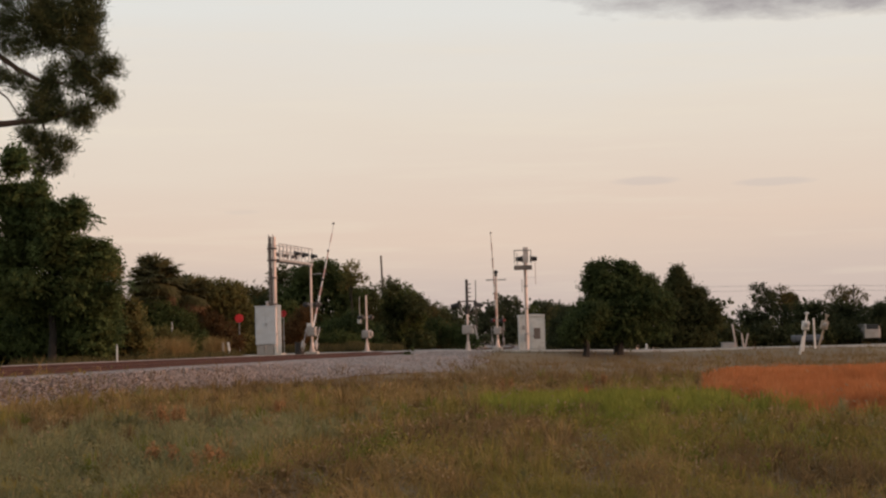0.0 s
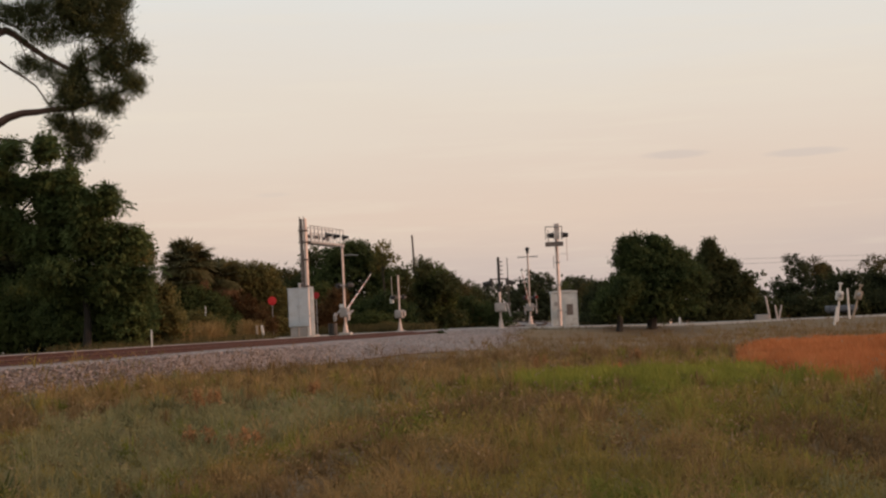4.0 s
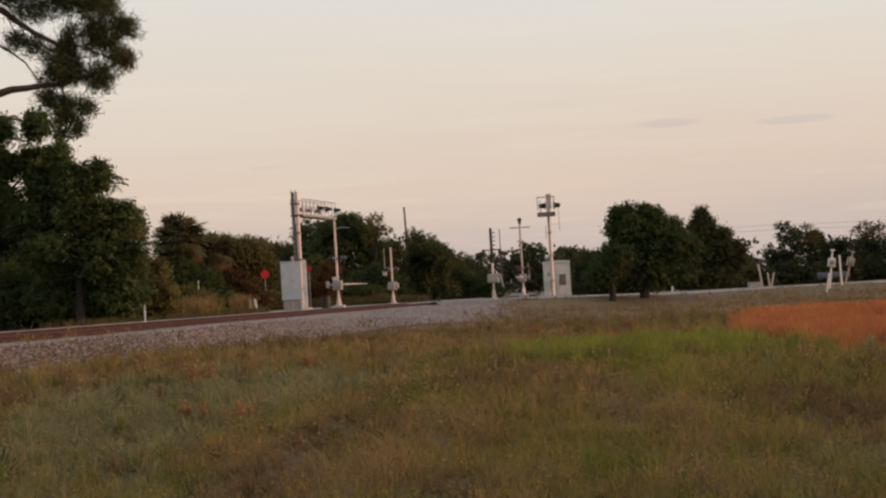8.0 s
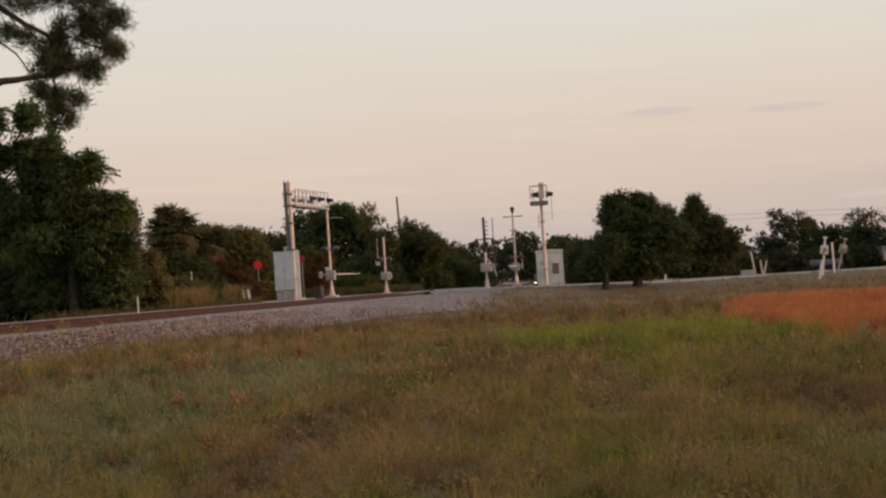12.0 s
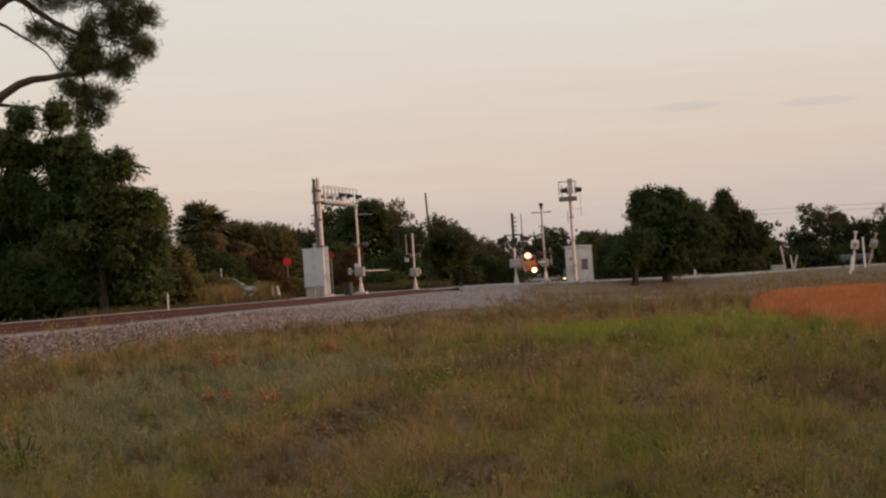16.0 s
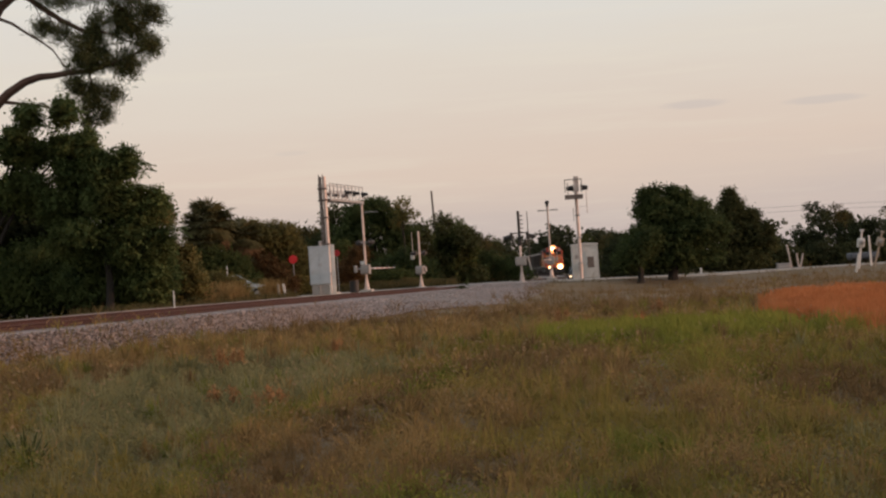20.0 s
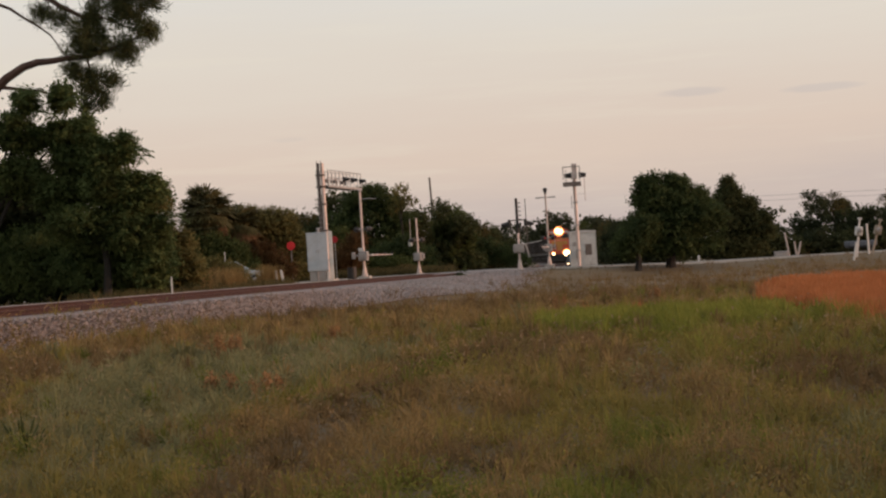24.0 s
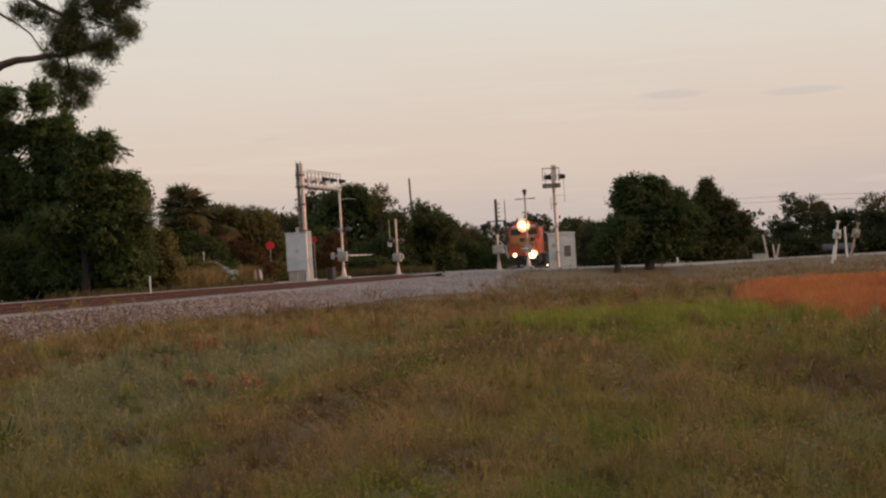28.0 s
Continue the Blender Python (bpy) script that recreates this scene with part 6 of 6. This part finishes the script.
# ---- the train ----
def truck(t, y, z=0.0):
    fr = part("truck_frame", box(-1.1, y - 1.75, 0.42, 1.1, y + 1.75, 0.85, 0.08), LOCOBLACK, t)
    for k in (-1.3, 1.3):
        for s in (-0.72, 0.72):
            part("wheel", rod((s - 0.07, y + k, 0.47), (s + 0.07, y + k, 0.47), 0.47, 0.47, 20), DARK, fr)
        part("axle", rod((-0.7, y + k, 0.47), (0.7, y + k, 0.47), 0.08), DARK, fr)
    for s in (-1.15, 1.15):
        part("spring_pack", box(s - 0.1, y - 0.4, 0.45, s + 0.1, y + 0.4, 0.8, 0.03), DARK, fr)


def locomotive():
    t = thing("locomotive", pose(0, 0, 0), "red and yellow diesel road locomotive with lit headlights", "locomotive")
    L = 9.0
    part("frame", box(-1.5, -L, 1.15, 1.5, L, 1.5, 0.03), LOCOBLACK, t)
    part("walkway_edge", box(-1.53, -L, 1.38, 1.53, L, 1.46, 0.01), LOCOYELLOW, t)
    part("pilot", prism([(-1.45, 0.25), (1.45, 0.25), (1.5, 1.15), (-1.5, 1.15)], L - 0.05, L + 0.25, 0.03), LOCOBLACK, t)
    part("end_sheet", box(-1.5, L + 0.0, 1.16, 1.5, L + 0.12, 1.62, 0.02), LOCORED, t)
    part("nose", prism([(-1.42, 1.5), (1.42, 1.5), (1.42, 2.55), (1.05, 3.0), (-1.05, 3.0), (-1.42, 2.55)], L - 2.5, L - 0.35, 0.12), LOCORED, t, "broad red nose")
    for x0, x1 in ((-1.05, -0.42), (0.42, 1.05)):
        part("nose_stripe", box(x0, L - 0.348, 2.35, x1, L - 0.325, 2.85, 0.01), LOCOYELLOW, t)
    part("nose_door", box(-0.38, L - 0.35, 1.6, 0.38, L - 0.32, 2.85, 0.01), LOCOYELLOW, t, "yellow door in the nose")
    cab = part("cab", prism([(-1.52, 1.5), (1.52, 1.5), (1.52, 3.85), (1.2, 4.38), (0.6, 4.58), (-0.6, 4.58), (-1.2, 4.38), (-1.52, 3.85)], L - 4.8, L - 2.5, 0.05), LOCORED, t, "red cab")
    part("cab_roof", prism([(-1.57, 3.88), (-1.24, 4.41), (-0.62, 4.61), (0.62, 4.61), (1.24, 4.41), (1.57, 3.88), (1.55, 3.96), (1.24, 4.49), (0.62, 4.69), (-0.62, 4.69), (-1.24, 4.49), (-1.55, 3.96)], L - 4.95, L - 2.35), LOCOBLACK, cab)
    part("cab_band", box(-1.45, L - 2.5, 3.05, 1.45, L - 2.472, 3.2, 0.005), LOCOYELLOW, cab)
    for s in (-1, 1):
        part("windscreen", box(s * 0.8 - 0.5, L - 2.51, 3.22, s * 0.8 + 0.5, L - 2.475, 3.8, 0.01), GLASS, cab)
        part("side_window", box(s * 1.52 - 0.02, L - 4.4, 2.95, s * 1.52 + 0.02, L - 2.9, 3.65, 0.01), GLASS, cab)
        part("number_board", box(s * 0.95 - 0.26, L - 2.49, 3.95, s * 0.95 + 0.26, L - 2.42, 4.18, 0.01), WHITE, cab)
        part("sunshade", box(s * 1.58 - 0.05, L - 4.5, 3.7, s * 1.58 + 0.05, L - 2.8, 3.76, 0.01), LOCORED, cab)
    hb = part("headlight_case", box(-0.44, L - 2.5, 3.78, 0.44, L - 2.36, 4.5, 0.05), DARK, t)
    # added glow disc, wider than the case: the headlight's halo
    part("glare_disc", rod((0, L - 2.36, 4.16), (0, L - 2.34, 4.16), 0.66, 0.66, 24), LAMPHALO, hb, "orange disc for the glare round the lamp")
    # lenses drawn wider than real ones to take in their glare
    for x in (-0.16, 0.16):
        part("headlight", rod((x, L - 2.335, 4.16 + x * 0.3), (x, L - 2.30, 4.16 + x * 0.3), 0.35, 0.35, 16), LAMP, hb, "glowing warm headlight")
    # one ditch lens is wider for its stronger glare; halo discs added
    for s, r in ((-1, 0.40), (1, 0.17)):
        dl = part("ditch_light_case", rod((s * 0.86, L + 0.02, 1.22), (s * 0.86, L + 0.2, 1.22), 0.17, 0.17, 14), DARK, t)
        part("glare_disc", rod((s * 0.86, L + 0.2, 1.22), (s * 0.86, L + 0.24, 1.22), r * 1.45, r * 1.45, 20), LAMPHALO, dl, "orange disc for the glare round the lamp")
        part("ditch_light", rod((s * 0.86, L + 0.245, 1.22), (s * 0.86, L + 0.30, 1.22), r, r, 16), LAMP, dl, "glowing warm ditch light")
    part("long_hood", box(-1.32, -L + 1.0, 1.5, 1.25, L - 4.82, 4.15, 0.10), LOCORED, t, "long red hood")
    part("hood_band", box(-1.27, -L + 1.2, 2.5, 1.27, L - 5.0, 3.1, 0.01), LOCOYELLOW, t)
    part("radiator", box(-1.3, -L + 1.2, 3.5, 1.3, -L + 4.4, 4.25, 0.04), LOCOBLACK, t)
    for y in (-L + 2.0, -L + 3.6, -1.0):
        part("fan", rod((0, y, 4.25), (0, y, 4.36), 0.62, 0.62, 18), DARK, t)
    part("exhaust_stack", box(-0.3, 0.8, 4.15, 0.3, 1.6, 4.5, 0.03), DARK, t)
    part("horn", rod((0.5, L - 3.6, 4.4), (0.5, L - 3.0, 4.55), 0.04, 0.1), GALV, t)
    part("fuel_tank", box(-1.3, -2.4, 0.4, 1.3, 2.4, 1.15, 0.15), LOCOBLACK, t)
    for y in (L - 2.9, -L + 2.9):
        truck(t, y)
    part("coupler", box(-0.16, L + 0.2, 0.72, 0.16, L + 0.85, 1.02, 0.06), DARK, t)
    for s in (-1, 1):
        part("handrail", rod((s * 1.47, -L + 0.2, 2.5), (s * 1.47, L - 5.0, 2.5), 0.022), LOCOYELLOW, t)
        part("handrail", rod((s * 1.47, L - 2.4, 2.5), (s * 1.47, L - 0.1, 2.5), 0.022), LOCOYELLOW, t)
        part("handrail", rod((s * 0.45, L + 0.02, 2.45), (s * 1.47, L + 0.02, 2.5), 0.022), LOCOYELLOW, t)
        for y in [L - 0.1, L - 2.4] + [-L + 0.2 + 2.1 * k for k in range(7)]:
            part("stanchion", rod((s * 1.47, y, 1.5), (s * 1.47, y, 2.5), 0.02, n=6), LOCOYELLOW, t)
        for k in range(4):
            part("step", box(s * 1.3 - 0.2, L - 0.55, 0.3 + 0.27 * k, s * 1.3 + 0.2, L - 0.2, 0.33 + 0.27 * k, 0.005), LOCOYELLOW, t)
    return t


def hopper():
    t = thing("hopper_car", pose(0, 0, 0), "dark grimy open hopper car behind the locomotive", "rail car", "cars of the train")
    L = 7.3
    part("side_sill", box(-1.45, -L, 1.1, 1.45, L, 1.35, 0.02), LOCOBLACK, t)
    part("hopper_body", prism([(-1.52, 1.7), (-1.0, 0.95), (1.0, 0.95), (1.52, 1.7), (1.52, 3.55), (-1.52, 3.55)], -L + 0.7, L - 0.7, 0.03), HOPPER, t)
    # the sky's reflection along the top edge is put into pale metal
    part("top_chord", box(-1.58, -L + 0.6, 3.552, 1.58, L - 0.6, 3.68, 0.02), GALV, t, "top chord, pale for the sky's reflection")
    part("load", prism([(-1.4, 3.685), (1.4, 3.685), (0.6, 3.92), (-0.6, 3.92)], -L + 1.0, L - 1.0, 0.03), HOPPER, t)
    for k in range(9):
        y = -L + 0.9 + k * (2 * L - 1.8) / 8
        for s in (-1, 1):
            part("side_rib", box(s * 1.56 - 0.04, y - 0.06, 1.6, s * 1.56 + 0.04, y + 0.06, 3.54, 0.01), HOPPER, t)
    for y in (L - 2.0, -L + 2.0):
        truck(t, y)
    for s in (-1, 1):
        part("coupler", box(-0.14, s * L - 0.05 if s > 0 else -L - 0.45, 0.75, 0.14, L + 0.45 if s > 0 else -L + 0.05, 1.0, 0.04), DARK, t)
        part("ladder", box(-1.3, s * (L - 0.62) - 0.03, 1.36, -0.9, s * (L - 0.62) + 0.03, 3.5, 0.01), LOCOBLACK, t)
    return t


loco = locomotive()
cars = [hopper()]
for k in range(5):
    cars.append(copy_thing(cars[0], pose(0, 0, 0)))


# ---- road vehicles ----
def road_car(name, label, paint, bright):
    """A four-door car that faces +x."""
    t = thing(name, pose(0, 0, 0), label, "car")
    side = [(-2.25, 0.35), (2.2, 0.32), (2.28, 0.62), (2.1, 0.84), (1.1, 0.97), (-1.5, 1.02), (-2.2, 0.98), (-2.3, 0.7)]
    bm = prism(side, -0.88, 0.88, 0.06)
    part("body", bm, paint, t)
    glass = part("glasshouse", prism([(1.15, 0.98), (0.35, 1.46), (-1.0, 1.48), (-1.75, 1.03)], -0.76, 0.76, 0.04), GLASS, t)
    part("roof", prism([(0.42, 1.44), (0.3, 1.50), (-0.95, 1.53), (-1.15, 1.46)], -0.70, 0.70, 0.02), paint, glass)
    for s in (-1, 1):
        part("pillar", prism([(1.2, 0.98), (1.08, 0.98), (0.32, 1.46), (0.44, 1.46)], s * 0.77 - 0.02, s * 0.77 + 0.02), paint, glass)
        part("pillar", prism([(-0.35, 0.99), (-0.45, 0.99), (-0.45, 1.48), (-0.35, 1.48)], s * 0.77 - 0.02, s * 0.77 + 0.02), paint, glass)
        for x in (-1.4, 1.42):
            w = part("wheel", rod((x, s * 0.72, 0.33), (x, s * 0.92, 0.33), 0.33, 0.33, 20), TYRE, t)
            part("rim", rod((x, s * 0.915, 0.33), (x, s * 0.93, 0.33), 0.2, 0.2, 14), GALV, w)
        part("headlight", ball((2.2, s * 0.64, 0.68), 0.13, sx=0.5, sz=0.7), LAMPSOFT if bright else GALV, t, "lit headlight" if bright else "")
        part("tail_light", box(-2.31, s * 0.66 - 0.14, 0.75, -2.25, s * 0.66 + 0.14, 0.9, 0.01), REDLENS, t)
        part("door_mirror", box(0.75, s * 0.95 - 0.09, 0.98, 0.95, s * 0.95 + 0.09, 1.12, 0.03), paint, t)
    part("bumper", box(2.2, -0.85, 0.36, 2.34, 0.85, 0.56, 0.04), paint, t)
    part("rear_bumper", box(-2.38, -0.85, 0.38, -2.24, 0.85, 0.58, 0.04), paint, t)
    return t


car_left = road_car("car", "silver car waiting at the crossing behind tall grass", CARWHITE, False)
car_right = road_car("car", "dark car with lit headlights waiting beyond the signal house", CARDARK, True)


# ---- all that moves ----
def on_track(y):
    """A rail vehicle's pose with its middle at the distance y, running towards the camera."""
    return pose(track_x(y), y, float(rail_z(y)), 0, 0, 180 - math.degrees(math.atan(track_slope(y))))


def motions():
    drop = [(0, 37), (1, 47.5), (2, 57), (3, 66), (4, 73.5), (4.5, 76.5), (5.5, 83), (6.5, 87.8), (7.5, 90), (28, 90)]
    for arm in (arm_near, arm_far):
        sway = 4.6 if arm is arm_near else 0.0
        walk(arm, [(s, pose(0, 0.15, 1.3, 90 - a, 0, -sway * max(0.0, 1 - s / 2))) for s, a in drop])
    speed, head = 13.4, 166.0
    for k, c in enumerate([loco] + cars):
        back = 6.4 if k == 0 else 6.4 + 9.0 + 0.9 + 7.4 + (k - 1) * 15.5
        walk(c, [(s, on_track(head + speed * (28 - s) + back)) for s in range(0, 29, 2)])

    def lane(x, side):
        a = math.degrees(math.atan(0.55 if x < 12 else 0.25))
        return pose(x, road_y(x) + side, float(road_z(x)) + 0.01, 0, 0, a)

    walk(car_left, [(s, lane(x, -2.1)) for s, x in ((0, -64), (11.5, -25), (13.0, -19.2), (13.5, -17.75), (14.2, -16.65), (15.2, -16.15), (16.2, -16.05), (28, -16.05))])

    def drive(k):
        x, y = 16.8 - 9.85 * k, 152.4 - 10.9 * k
        return pose(x, y, float(ground_z(x, y)) + 0.02, 0, 0, 231 + 35 * float(smooth(k)))

    walk(car_right, [(s, drive(k)) for s, k in ((0, -0.12), (7.0, -0.12), (9.0, 0.6), (10.2, 0.92), (11.2, 0.99), (12, 1.0), (28, 1.0))])


motions()
